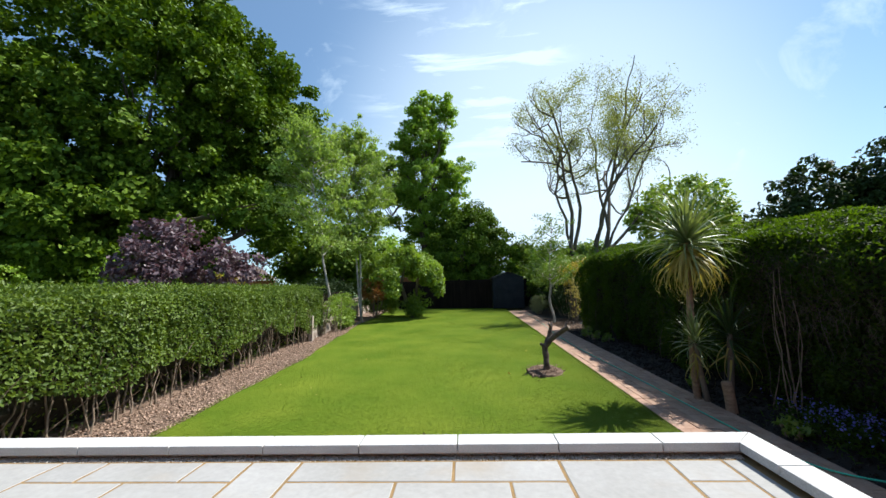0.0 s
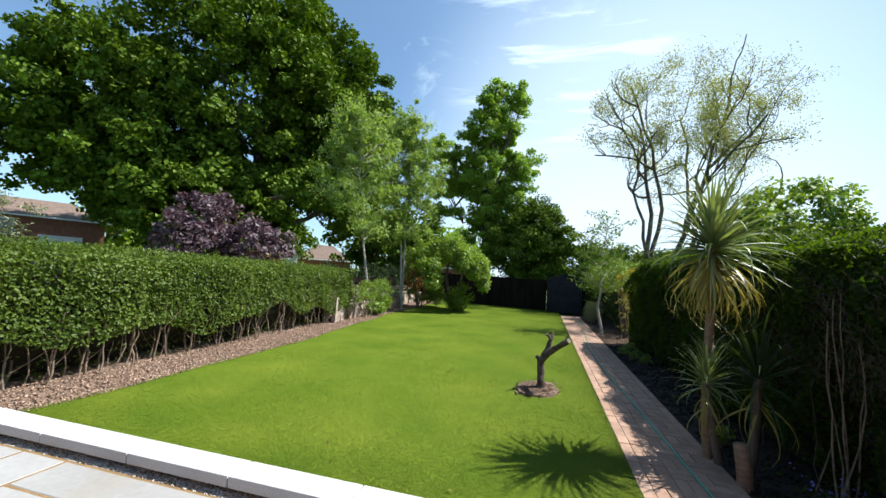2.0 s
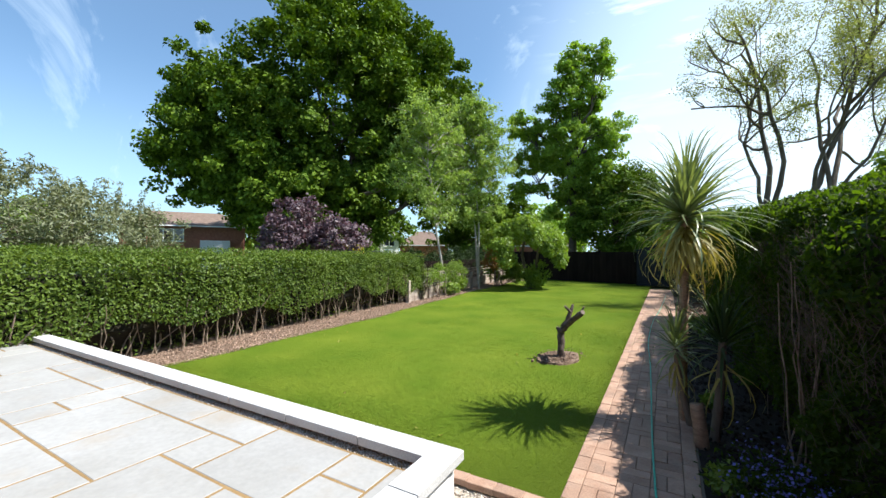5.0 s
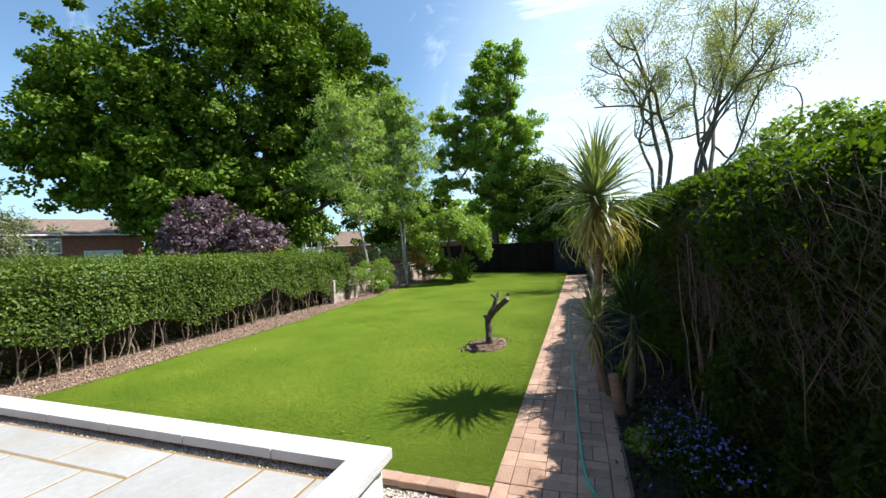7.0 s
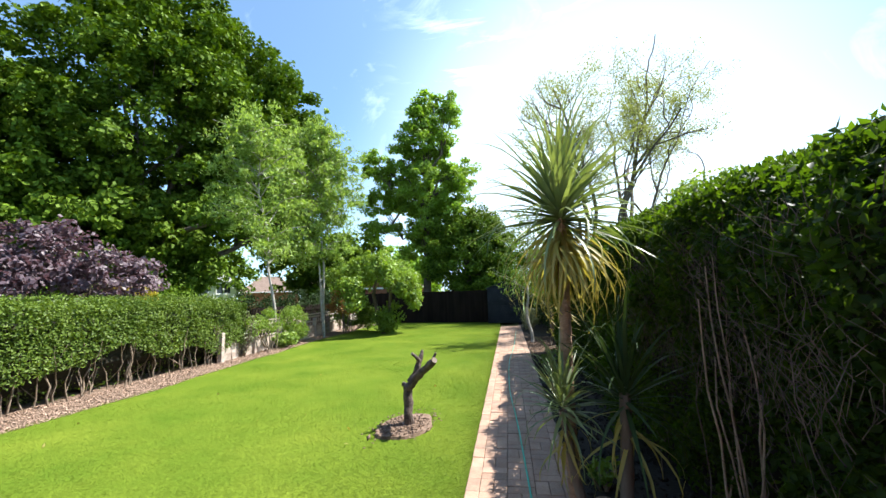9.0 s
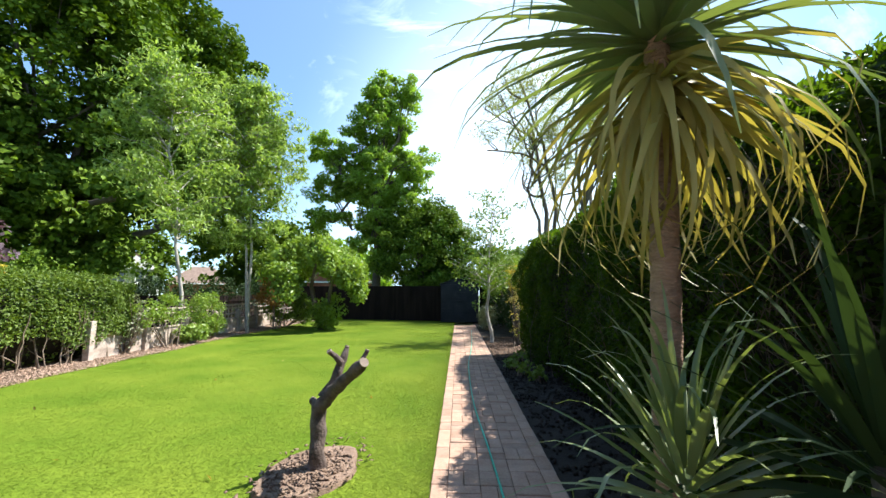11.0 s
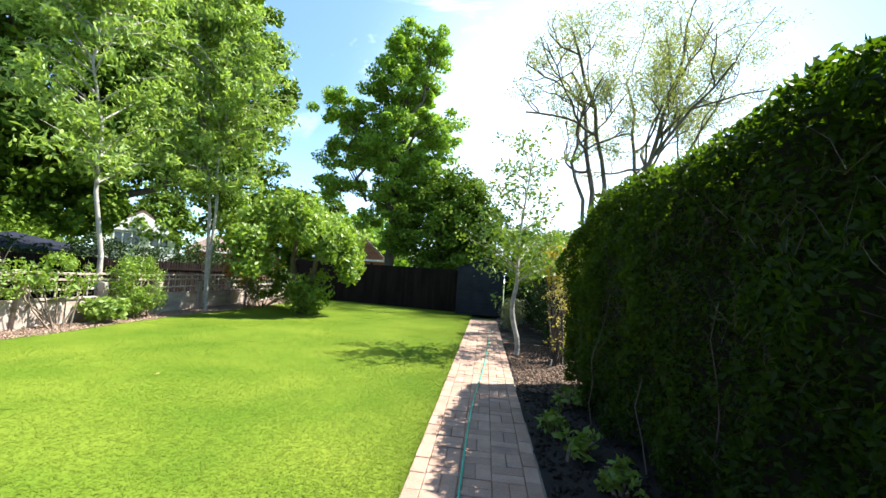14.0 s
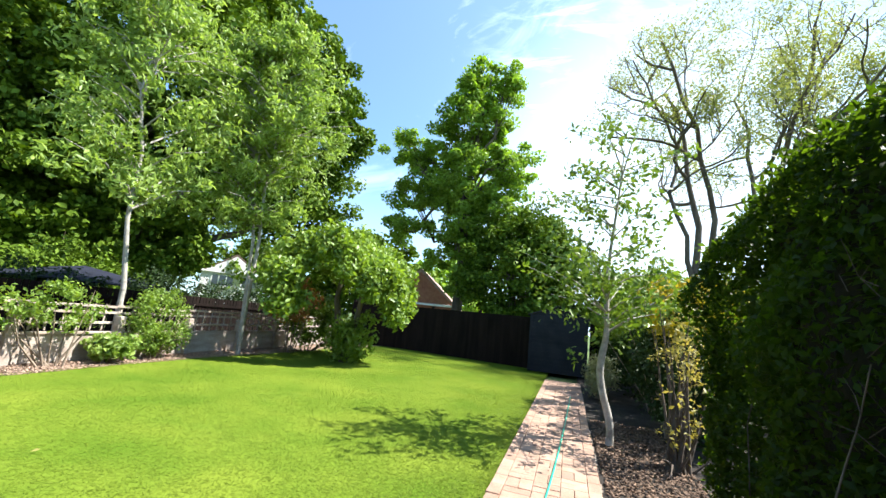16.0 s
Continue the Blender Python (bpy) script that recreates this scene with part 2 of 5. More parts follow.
L_PRIVET = leafy("privet_leaf", (0.036, 0.074, 0.01), (0.165, 0.235, 0.04), (1.4, 1.4, 0.5), 0.33, 0.48, 0.22)
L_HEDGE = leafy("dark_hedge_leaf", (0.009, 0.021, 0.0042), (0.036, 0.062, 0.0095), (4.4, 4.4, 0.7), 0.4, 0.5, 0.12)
L_OAK = leafy("big_tree_leaf", (0.022, 0.052, 0.005), (0.155, 0.24, 0.025), (1.7, 1.8, 0.4), 0.13, 0.55, 0.08)
L_MAPLE = leafy("maple_leaf", (0.1, 0.18, 0.018), (0.29, 0.42, 0.075), (1.5, 1.6, 0.5), 0.4, 0.5, 0.2)
L_ASH = leafy("ash_leaf", (0.095, 0.165, 0.022), (0.37, 0.48, 0.13), (1.4, 1.45, 0.7), 0.42)
L_WEEP = leafy("weeping_leaf", (0.075, 0.135, 0.02), (0.26, 0.37, 0.066), (1.6, 1.6, 0.5), 0.36)
L_WILLOW = leafy("willow_leaf", (0.17, 0.2, 0.06), (0.32, 0.34, 0.12), (1.3, 1.3, 0.6), 0.45)
L_PURPLE = leafy("purple_leaf", (0.075, 0.048, 0.058), (0.19, 0.14, 0.16), (1.3, 0.9, 0.9), 0.3)
L_GREY = leafy("grey_green_leaf", (0.13, 0.15, 0.075), (0.25, 0.27, 0.16), (1.2, 1.2, 0.7), 0.32)
L_BRIGHT = leafy("bright_shrub_leaf", (0.08, 0.15, 0.02), (0.19, 0.27, 0.045), (1.3, 1.3, 0.5), 0.35)
L_YELLOW = leafy("yellow_shrub_leaf", (0.26, 0.24, 0.025), (0.45, 0.36, 0.04), (1.2, 1.1, 0.4), 0.35)
L_RED = leafy("red_tipped_leaf", (0.22, 0.06, 0.03), (0.36, 0.24, 0.06), (1.3, 0.9, 0.5), 0.3)
# Dark evergreen colour; also carries the shade on the second palm's leaves.
L_DARK = leafy("conifer_and_shaded_palm_leaf", (0.014, 0.03, 0.009), (0.042, 0.07, 0.024), (1.2, 1.2, 0.5), 0.2, 0.55, 0.12)
L_PALM = leafy("palm_sword_leaf", (0.085, 0.13, 0.045), (0.21, 0.25, 0.12), (1.4, 1.4, 0.5), 0.3, 0.38, 0.5)
L_DRY = leafy("dry_palm_leaf", (0.24, 0.21, 0.05), (0.42, 0.37, 0.14), (1.3, 1.2, 0.5), 0.38, 0.5, 0.3)
L_BLUE = leafy("blue_flower", (0.10, 0.11, 0.36), (0.2, 0.2, 0.55), (1, 1, 1), 0.25)

# ---- mesh helpers ----
RNG = np.random.default_rng(7)


def raw_mesh(name, verts, faces, mat, smooth=False):
    """A mesh from an (n, 3) array and an (m, k) array of faces."""
    verts, faces = np.asarray(verts, np.float32), np.asarray(faces, np.int32)
    me = bpy.data.meshes.new(name)
    k = faces.shape[1]
    me.vertices.add(len(verts))
    me.vertices.foreach_set("co", verts.ravel())
    me.loops.add(faces.size)
    me.loops.foreach_set("vertex_index", faces.ravel())
    me.polygons.add(len(faces))
    me.polygons.foreach_set("loop_start", np.arange(0, faces.size, k, dtype=np.int32))
    if smooth:
        me.polygons.foreach_set("use_smooth", np.ones(len(faces), bool))
    me.materials.append(mat)
    me.update(calc_edges=True)
    return me


def bm_mesh(name, bm, mat, smooth=False):
    me = bpy.data.meshes.new(name)
    bm.normal_update()
    bm.to_mesh(me)
    bm.free()
    me.materials.append(mat)
    if smooth:
        for f in me.polygons:
            f.use_smooth = True
    return me


def part(name, data, parent=None, label="", m=None):
    ob = new(name, data)
    if m is not None:
        ob.matrix_basis = m
    if parent is not None:
        ob.parent = parent
    if label:
        tagged(ob, label)
    return ob


def empty(name, m, label, category, group="", kind=""):
    ob = new(name)
    ob.empty_display_size = 0.2
    ob.matrix_basis = m
    return tagged(ob, label, category, group, kind)


def box_bm(x0, x1, y0, y1, z0, z1, bevel=0.0, bm=None):
    bm = bm or bmesh.new()
    v = bmesh.ops.create_cube(bm, size=1.0)["verts"]
    for q in v:
        q.co = Vector((x0 + (q.co.x + 0.5) * (x1 - x0), y0 + (q.co.y + 0.5) * (y1 - y0), z0 + (q.co.z + 0.5) * (z1 - z0)))
    if bevel:
        es = list({e for q in v for e in q.link_edges})
        bmesh.ops.bevel(bm, geom=es, offset=bevel, segments=2, affect="EDGES", profile=0.7)
    return bm


def tube_arrays(path, radii, sides=7):
    """Vertices and quads of a tapered tube along a path."""
    path = np.asarray(path, float)
    tan = np.gradient(path, axis=0)
    tan /= np.linalg.norm(tan, axis=1)[:, None] + 1e-9
    up = np.array([0.0, 0.0, 1.0]) if abs(tan[0][2]) < 0.9 else np.array([1.0, 0.0, 0.0])
    vs, ang = [], np.linspace(0, 2 * np.pi, sides, endpoint=False)
    for p, t, r in zip(path, tan, radii):
        s = np.cross(t, up)
        s /= np.linalg.norm(s) + 1e-9
        up = np.cross(s, t)
        vs.append(p + r * (np.cos(ang)[:, None] * s + np.sin(ang)[:, None] * up))
    n = len(path)
    i, j = np.meshgrid(np.arange(n - 1), np.arange(sides), indexing="ij")
    a, b = i * sides + j, i * sides + (j + 1) % sides
    return np.concatenate(vs), np.stack([a, b, b + sides, a + sides], -1).reshape(-1, 4)


def join_arrays(parts):
    vs, fs, o = [], [], 0
    for v, f in parts:
        vs.append(v)
        fs.append(f + o)
        o += len(v)
    return np.concatenate(vs), np.concatenate(fs)


def leaf_arrays(c, size, outward=None, up=0.5, wide=0.5, droop=0.0, spread=0.9):
    """Folded four-cornered leaves at the points c."""
    n = len(c)
    nor = RNG.normal(size=(n, 3)) * spread
    nor[:, 2] += up
    if outward is not None:
        nor += outward
    nor /= np.linalg.norm(nor, axis=1)[:, None] + 1e-9
    d = RNG.normal(size=(n, 3))
    d[:, 2] -= droop
    d -= (d * nor).sum(1)[:, None] * nor
    d /= np.linalg.norm(d, axis=1)[:, None] + 1e-9
    s = np.cross(nor, d)
    ln = (size * RNG.uniform(0.7, 1.3, n))[:, None]
    w = ln * wide * 0.5
    base, tip = c - d * ln * 0.5, c + d * ln * 0.5
    mid = c - d * ln * 0.06 + nor * ln * 0.1
    v = np.stack([base, mid + s * w, tip, mid - s * w], 1).reshape(-1, 3)
    k = np.arange(n)[:, None] * 4
    f = np.stack([k + [0, 1, 2], k + [0, 2, 3]], 1).reshape(-1, 3)
    return v, f


def in_ball(n):
    d = RNG.normal(size=(n, 3))
    d /= np.linalg.norm(d, axis=1)[:, None]
    return d * RNG.uniform(0, 1, n)[:, None] ** (1 / 2.2)


def clump_leaves(centres, radii, per, size, wide=0.55, up=0.5, flat=0.75, droop=0.0, hub=None):
    """Leaves in loose clumps round the centres."""
    k = len(centres)
    b = in_ball(k * per)
    r = np.repeat(np.asarray(radii), per)[:, None]
    c = np.repeat(np.asarray(centres), per, axis=0) + b * r * np.array([1, 1, flat])
    out = b * 0.6
    if hub is not None:
        o = c - np.asarray(hub)
        out = out + o / (np.linalg.norm(o, axis=1)[:, None] + 1e-9) * 0.4
    return leaf_arrays(c, size, out, up, wide, droop)


def grow(start, direction, length, radius, depth, rng, bend=0.25, rise=0.1, forks=3, shrink=0.66, curl=0.0, steps=7):
    """Limbs of a tree: a list of tubes, and the points at the tips and along the outer limbs."""
    tubes, tips = [], []
    p, d = np.array(start, float), np.array(direction, float)
    d /= np.linalg.norm(d)
    pts, rad = [p.copy()], [radius]
    for i in range(steps):
        turn = rng.normal(size=3) * bend
        if curl:
            turn += curl * np.array([math.sin(i * 1.9 + p[0]), math.cos(i * 2.3 + p[1]), 0])
        d = d + turn * 0.5
        d[2] += rise
        d /= np.linalg.norm(d)
        p = p + d * length / steps
        pts.append(p.copy())
        rad.append(radius * (1 - 0.62 * (i + 1) / steps))
    tubes.append((pts, rad))
    if depth == 0:
        tips += pts[2:]
        return tubes, tips
    if depth == 1:
        tips += pts[-3:]
    for k in range(forks):
        at = rng.integers(max(2, steps // 2), steps + 1)
        a = rng.normal(size=3)
        a -= a.dot(d) * d
        a /= np.linalg.norm(a)
        nd = d * rng.uniform(0.45, 0.9) + a * rng.uniform(0.5, 0.95)
        t2, p2 = grow(pts[at], nd, length * shrink * rng.uniform(0.8, 1.15), rad[at] * 0.72, depth - 1, rng, bend, rise, forks, shrink, curl, steps)
        tubes += t2
        tips += p2
    return tubes, tips


def limb_mesh(name, tubes, mat, sides=7):
    return raw_mesh(name, *join_arrays([tube_arrays(p, r, sides if max(r) > 0.03 else 4) for p, r in tubes]), mat, True)

# Near-black filler for shade, on the hedges' added masses and the stem's hollow.
M_SHADEFILL = surface("shade_filler", (0.012, 0.012, 0.007), (0.03, 0.026, 0.016), 12, 0.95, 1.0, 30)
M_TWIG = surface("dark_twig", (0.06, 0.046, 0.036), (0.13, 0.102, 0.08), 12, 0.9, 0.4, 60)
M_LITTER = surface("leaf_litter", (0.075, 0.045, 0.03), (0.19, 0.125, 0.085), 25, 0.9, 0.4, 90, island=0.5)
M_TILEWARM = surface("orange_roof_tile", (0.22, 0.15, 0.12), (0.31, 0.22, 0.175), 5, 0.9, 0.4, 30, island=0.2)
# ---- ground, beds, lawn ----


def grid_sheet(name, x0, x1, y0, y1, nx, ny, z, mat, wave=0.0, scale=3.0):
    xs, ys = np.linspace(x0, x1, nx), np.linspace(y0, y1, ny)
    X, Y = np.meshgrid(xs, ys, indexing="ij")
    Z = np.full_like(X, z)
    if wave:
        for i in range(nx):
            for j in range(ny):
                Z[i, j] += wave * noise.noise((X[i, j] * scale, Y[i, j] * scale, 0.3))
    v = np.stack([X, Y, Z], -1).reshape(-1, 3)
    i, j = np.meshgrid(np.arange(nx - 1), np.arange(ny - 1), indexing="ij")
    a = i * ny + j
    f = np.stack([a, a + ny, a + ny + 1, a + 1], -1).reshape(-1, 4)
    return raw_mesh(name, v, f, mat, True)


ground = tagged(part("ground", grid_sheet("ground", -900, 900, -300, 1500, 12, 12, -0.09, M_FIELD)), "green ground stretching off to the horizon", "ground", kind="structure")


EDGE_Y = (-1.0, 1.0, 3.0, 5.5, 8.0, 10.0, 12.0, 14.2, 16.0, 21.5)
EDGE_X = (-5.74, -5.72, -5.66, -5.75, -5.95, -6.13, -6.36, -6.42, -6.5, -6.55)


def lawn_left(y):
    """The left edge of the lawn, a little wavy."""
    return float(np.interp(y, EDGE_Y, EDGE_X)) + 0.035 * math.sin(y * 1.3) + 0.02 * math.sin(y * 3.1 + 1)


LAWN_Y0, LAWN_Y1 = 0.88, 21.2
ny, nx = 140, 44
v = []
for j in range(ny + 1):
    y = LAWN_Y0 + (LAWN_Y1 - LAWN_Y0) * j / ny
    xl = lawn_left(y)
    for i in range(nx + 1):
        x = xl + (-0.012 - xl) * i / nx
        edge = 0.02 * (1 - min(1, min(x - xl, -0.012 - x) / 0.05))
        v.append((x, y, 0.002 * noise.noise((x * 0.9, y * 0.9, 2.0)) - 0.008 - edge))
i, j = np.meshgrid(np.arange(ny), np.arange(nx), indexing="ij")
a = i * (nx + 1) + j
lawn = tagged(part("lawn", raw_mesh("lawn", v, np.stack([a, a + 1, a + nx + 2, a + nx + 1], -1).reshape(-1, 4), M_LAWN, True)), "mown bright green lawn in full sun", "lawn", kind="structure")

bed_left = tagged(part("bed_left", grid_sheet("bed_left", -9.6, -5.6, -4, 21.6, 60, 200, -0.035, M_BARK, 0.02, 4.0)), "brown bark mulch bed along the hedge", "flower bed", kind="structure")
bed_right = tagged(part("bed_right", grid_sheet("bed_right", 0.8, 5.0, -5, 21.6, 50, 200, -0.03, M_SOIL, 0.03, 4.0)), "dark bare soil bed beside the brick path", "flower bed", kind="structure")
path_bed = tagged(part("path_bed", grid_sheet("path_bed", -0.02, 0.86, 0.28, 18.0, 4, 40, -0.03, M_SAND)), "dark sand joints under the brick path", "path", kind="structure")

# grass blades, denser near the patio and the path
n_blades = 620000
gy = LAWN_Y0 + (21.0 - LAWN_Y0) * RNG.uniform(0, 1, n_blades) ** 2.0
gx = -0.0 - 6.6 * RNG.uniform(0, 1, n_blades) ** 1.5
keep = gx > np.interp(gy, EDGE_Y, EDGE_X) + 0.035 * np.sin(gy * 1.3) + 0.02 * np.sin(gy * 3.1 + 1) - 0.015
gx, gy = gx[keep], gy[keep]
nb = len(gx)
hgt = RNG.uniform(0.004, 0.010, nb) * (0.85 + 0.3 * np.sin(gx * 2.1) * np.sin(gy * 1.7))
lean = RNG.normal(size=(nb, 2)) * 0.019
ang = RNG.uniform(0, np.pi, nb)
wid = RNG.uniform(0.0015, 0.0027, nb) * (1 + 0.08 * gy)
b = np.stack([gx, gy, np.full(nb, -0.004)], 1)
side = np.stack([np.cos(ang) * wid, np.sin(ang) * wid, np.zeros(nb)], 1)
tip = b + np.stack([lean[:, 0], lean[:, 1], hgt], 1)
grass = tagged(part("grass", raw_mesh("grass", np.stack([b - side, b + side, tip], 1).reshape(-1, 3), np.arange(nb * 3).reshape(-1, 3), M_GRASS)), "short mown green grass blades on the lawn", "grass", kind="stuff")

# ---- patio ----
FLAG_Z, COPE_Z = 0.48, 0.565
patio_base = tagged(part("patio_base", bm_mesh("patio_base", box_bm(-6.85, -0.46, -7.4, 0.06, -0.09, FLAG_Z - 0.003), M_JOINT)), "buff mortar bed between the patio flags", "patio", kind="structure")
landing = tagged(part("landing", bm_mesh("landing", box_bm(-0.46, 1.35, -7.4, -0.62, -0.09, FLAG_Z - 0.004, 0.006), M_FLAG)), "pale sandstone landing at the end of the patio", "patio", kind="structure")
for k, (y0, z1) in enumerate(((-0.62, 0.31), (-0.3, 0.155))):
    step = part("step", bm_mesh("step", box_bm(-0.33, 1.35, y0, y0 + 0.32, -0.09, z1, 0.008), M_FLAG))
    tagged(step, "pale stone step down to the brick path", "step", kind="structure")

retaining = tagged(part("wall_patio", bm_mesh("wall_patio", box_bm(-7.02, -0.4, 0.06, 0.15, -0.09, COPE_Z - 0.055), M_RENDER)), "white rendered low wall along the patio", "wall", kind="structure")
retaining_side = tagged(part("wall_patio_side", bm_mesh("wall_patio_side", box_bm(-0.46, -0.38, -0.62, 0.057, -0.09, COPE_Z - 0.055), M_RENDER)), "white rendered low side wall of the patio", "wall", kind="structure")
retaining_left = tagged(part("wall_patio_left", bm_mesh("wall_patio_left", box_bm(-7.05, -6.97, -7.4, 0.057, -0.09, COPE_Z - 0.055), M_RENDER)), "white rendered low wall at the patio's far side", "wall", kind="structure")

coping = empty("coping", pose(0, 0, 0), "pale grey smooth stone coping on the low patio wall", "coping", kind="structure")
J = 0.003
x6 = -0.965
edges_x = [x6 - 0.63 * k for k in range(0, 10)]
xs = [-0.515 + 0.0] + [x for x in edges_x if x > -6.8] + [-6.92]


def coping_stone(x0, x1, y0, y1, corner=None):
    """One coping stone with softened edges; corner: 'right' or 'left' mitre on the garden side."""
    bm = bmesh.new()
    pts = [(x0, y0), (x1, y0), (x1, y1), (x0, y1)]
    if corner == "right":
        pts = [(x0, y0), (x1, y0), (x1 + (y1 - y0) - 0.002, y1), (x0, y1)]
    if corner == "left":
        pts = [(x0, y0), (x1, y0), (x1, y1), (x0 - (y1 - y0) + 0.002, y1)]
    if corner == "side":
        pts = [(x0, y0), (x1, y0), (x1, y1), (x0, y1 - (x1 - x0) + 0.002)]
    if corner == "side_left":
        pts = [(x0, y0), (x1, y0), (x1, y1 - (x1 - x0) + 0.002), (x0, y1)]
    lo = [bm.verts.new((x, y, COPE_Z - 0.055)) for x, y in pts]
    hi = [bm.verts.new((x, y, COPE_Z)) for x, y in pts]
    bm.faces.new(lo[::-1])
    bm.faces.new(hi)
    for q in range(4):
        bm.faces.new((lo[q], lo[(q + 1) % 4], hi[(q + 1) % 4], hi[q]))
    bmesh.ops.bevel(bm, geom=list(bm.edges), offset=0.006, segments=2, affect="EDGES", profile=0.6)
    return bm_mesh("coping_stone", bm, M_COPING)


CW = 0.168
for k in range(len(xs) - 1):
    kind = "right" if k == 0 else ("left" if k == len(xs) - 2 else None)
    part("coping_stone", coping_stone(xs[k + 1] + J, xs[k] - (J if k else 0), 0.0, CW, kind), coping)
yy = [CW, -0.3, -0.62]
for k in range(2):
    part("coping_stone", coping_stone(-0.513, -0.513 + CW, yy[k + 1] + J, yy[k] - (J if k else 0), "side" if k == 0 else None), coping)
yy = [CW] + [-0.45 - 0.63 * k for k in range(12)]
for k in range(len(yy) - 1):
    part("coping_stone", coping_stone(-6.922 - CW, -6.922, yy[k + 1] + J, yy[k] - (J if k else 0), "side_left" if k == 0 else None), coping)

# flags laid in random courses on a 0.3185 x 0.31 m module
MX, X_TOP, rows_y = 0.3185, -0.655, [-0.034, -0.288] + [-0.288 - 0.31 * k for k in range(1, 24)]
ncol, nrow = 19, len(rows_y) - 1
used = np.zeros((ncol, nrow), bool)
flags = []


def lay(c, r, w, h):
    if c + w > ncol or r + h > nrow or used[c:c + w, r:r + h].any():
        return False
    used[c:c + w, r:r + h] = True
    flags.append((c, r, w, h))
    return True


for q in ((0, 0, 1, 1), (1, 0, 2, 2), (3, 0, 2, 1), (5, 0, 3, 1), (8, 0, 1, 2), (9, 0, 1, 1), (10, 0, 2, 1), (12, 0, 1, 1), (13, 0, 3, 2), (16, 0, 1, 2), (17, 0, 2, 1), (3, 1, 1, 1), (4, 1, 2, 2),
          (6, 1, 2, 2), (9, 1, 2, 2), (11, 1, 2, 2), (0, 1, 1, 2), (2, 2, 2, 2), (8, 2, 1, 1), (5, 3, 2, 2), (7, 3, 2, 2), (4, 3, 1, 2)):
    lay(*q)
pick = random.Random(5)
for r in range(nrow):
    for c in range(ncol):
        if not used[c, r]:
            for w, h in pick.sample([(2, 2), (3, 2), (2, 1), (1, 1), (2, 2), (3, 2), (2, 3), (1, 2)], 8) + [(1, 1)]:
                if lay(c, r, w, h):
                    break
patio = empty("patio_paving", pose(0, 0, 0), "pale buff sandstone flags with sandy joints in sunlight", "paving", kind="structure")


def flag_mesh(x0, x1, y0, y1, seed):
    """A riven flag: gently uneven top, worn wavy edges."""
    bm = box_bm(x0, x1, y0, y1, FLAG_Z - 0.02, FLAG_Z)
    long_edges = [e for e in bm.edges if e.calc_length() > 0.1]
    bmesh.ops.subdivide_edges(bm, edges=long_edges, cuts=4, use_grid_fill=True)
    top = [e for e in bm.edges if all(abs(q.co.z - FLAG_Z) < 1e-5 for q in e.verts) and any(abs(f.normal.z) < 0.5 for f in e.link_faces)]
    bm.normal_update()
    top = [e for e in bm.edges if all(abs(q.co.z - FLAG_Z) < 1e-5 for q in e.verts) and any(abs(f.normal.z) < 0.5 for f in e.link_faces)]
    bmesh.ops.bevel(bm, geom=top, offset=0.004, segments=1, affect="EDGES")
    for q in bm.verts:
        s = Vector((q.co.x * 5, q.co.y * 5, seed * 1.7))
        q.co.x += 0.003 * noise.noise(s)
        q.co.y += 0.003 * noise.noise(s + Vector((9, 3, 0)))
        q.co.z += 0.0015 * noise.noise(s * 0.6 + Vector((0, 7, 2)))
    return bm_mesh("flag", bm, M_FLAG)


for k, (c, r, w, h) in enumerate(flags):
    x1, x0 = X_TOP - MX * c, X_TOP - MX * (c + w)
    part("flag", flag_mesh(x0 + 0.008, x1 - 0.008, rows_y[r + h] + 0.008, rows_y[r] - 0.008, k), patio)
for k in range(8):
    y1 = 0.02 - 0.318 * 3 * k if k else -0.034
    part("flag", flag_mesh(X_TOP + 0.0065, -0.53, 0.02 - 0.318 * 3 * (k + 1) + 0.0065, y1 - 0.0065, 300 + k), patio)

# ---- boundary: fences, shed ----


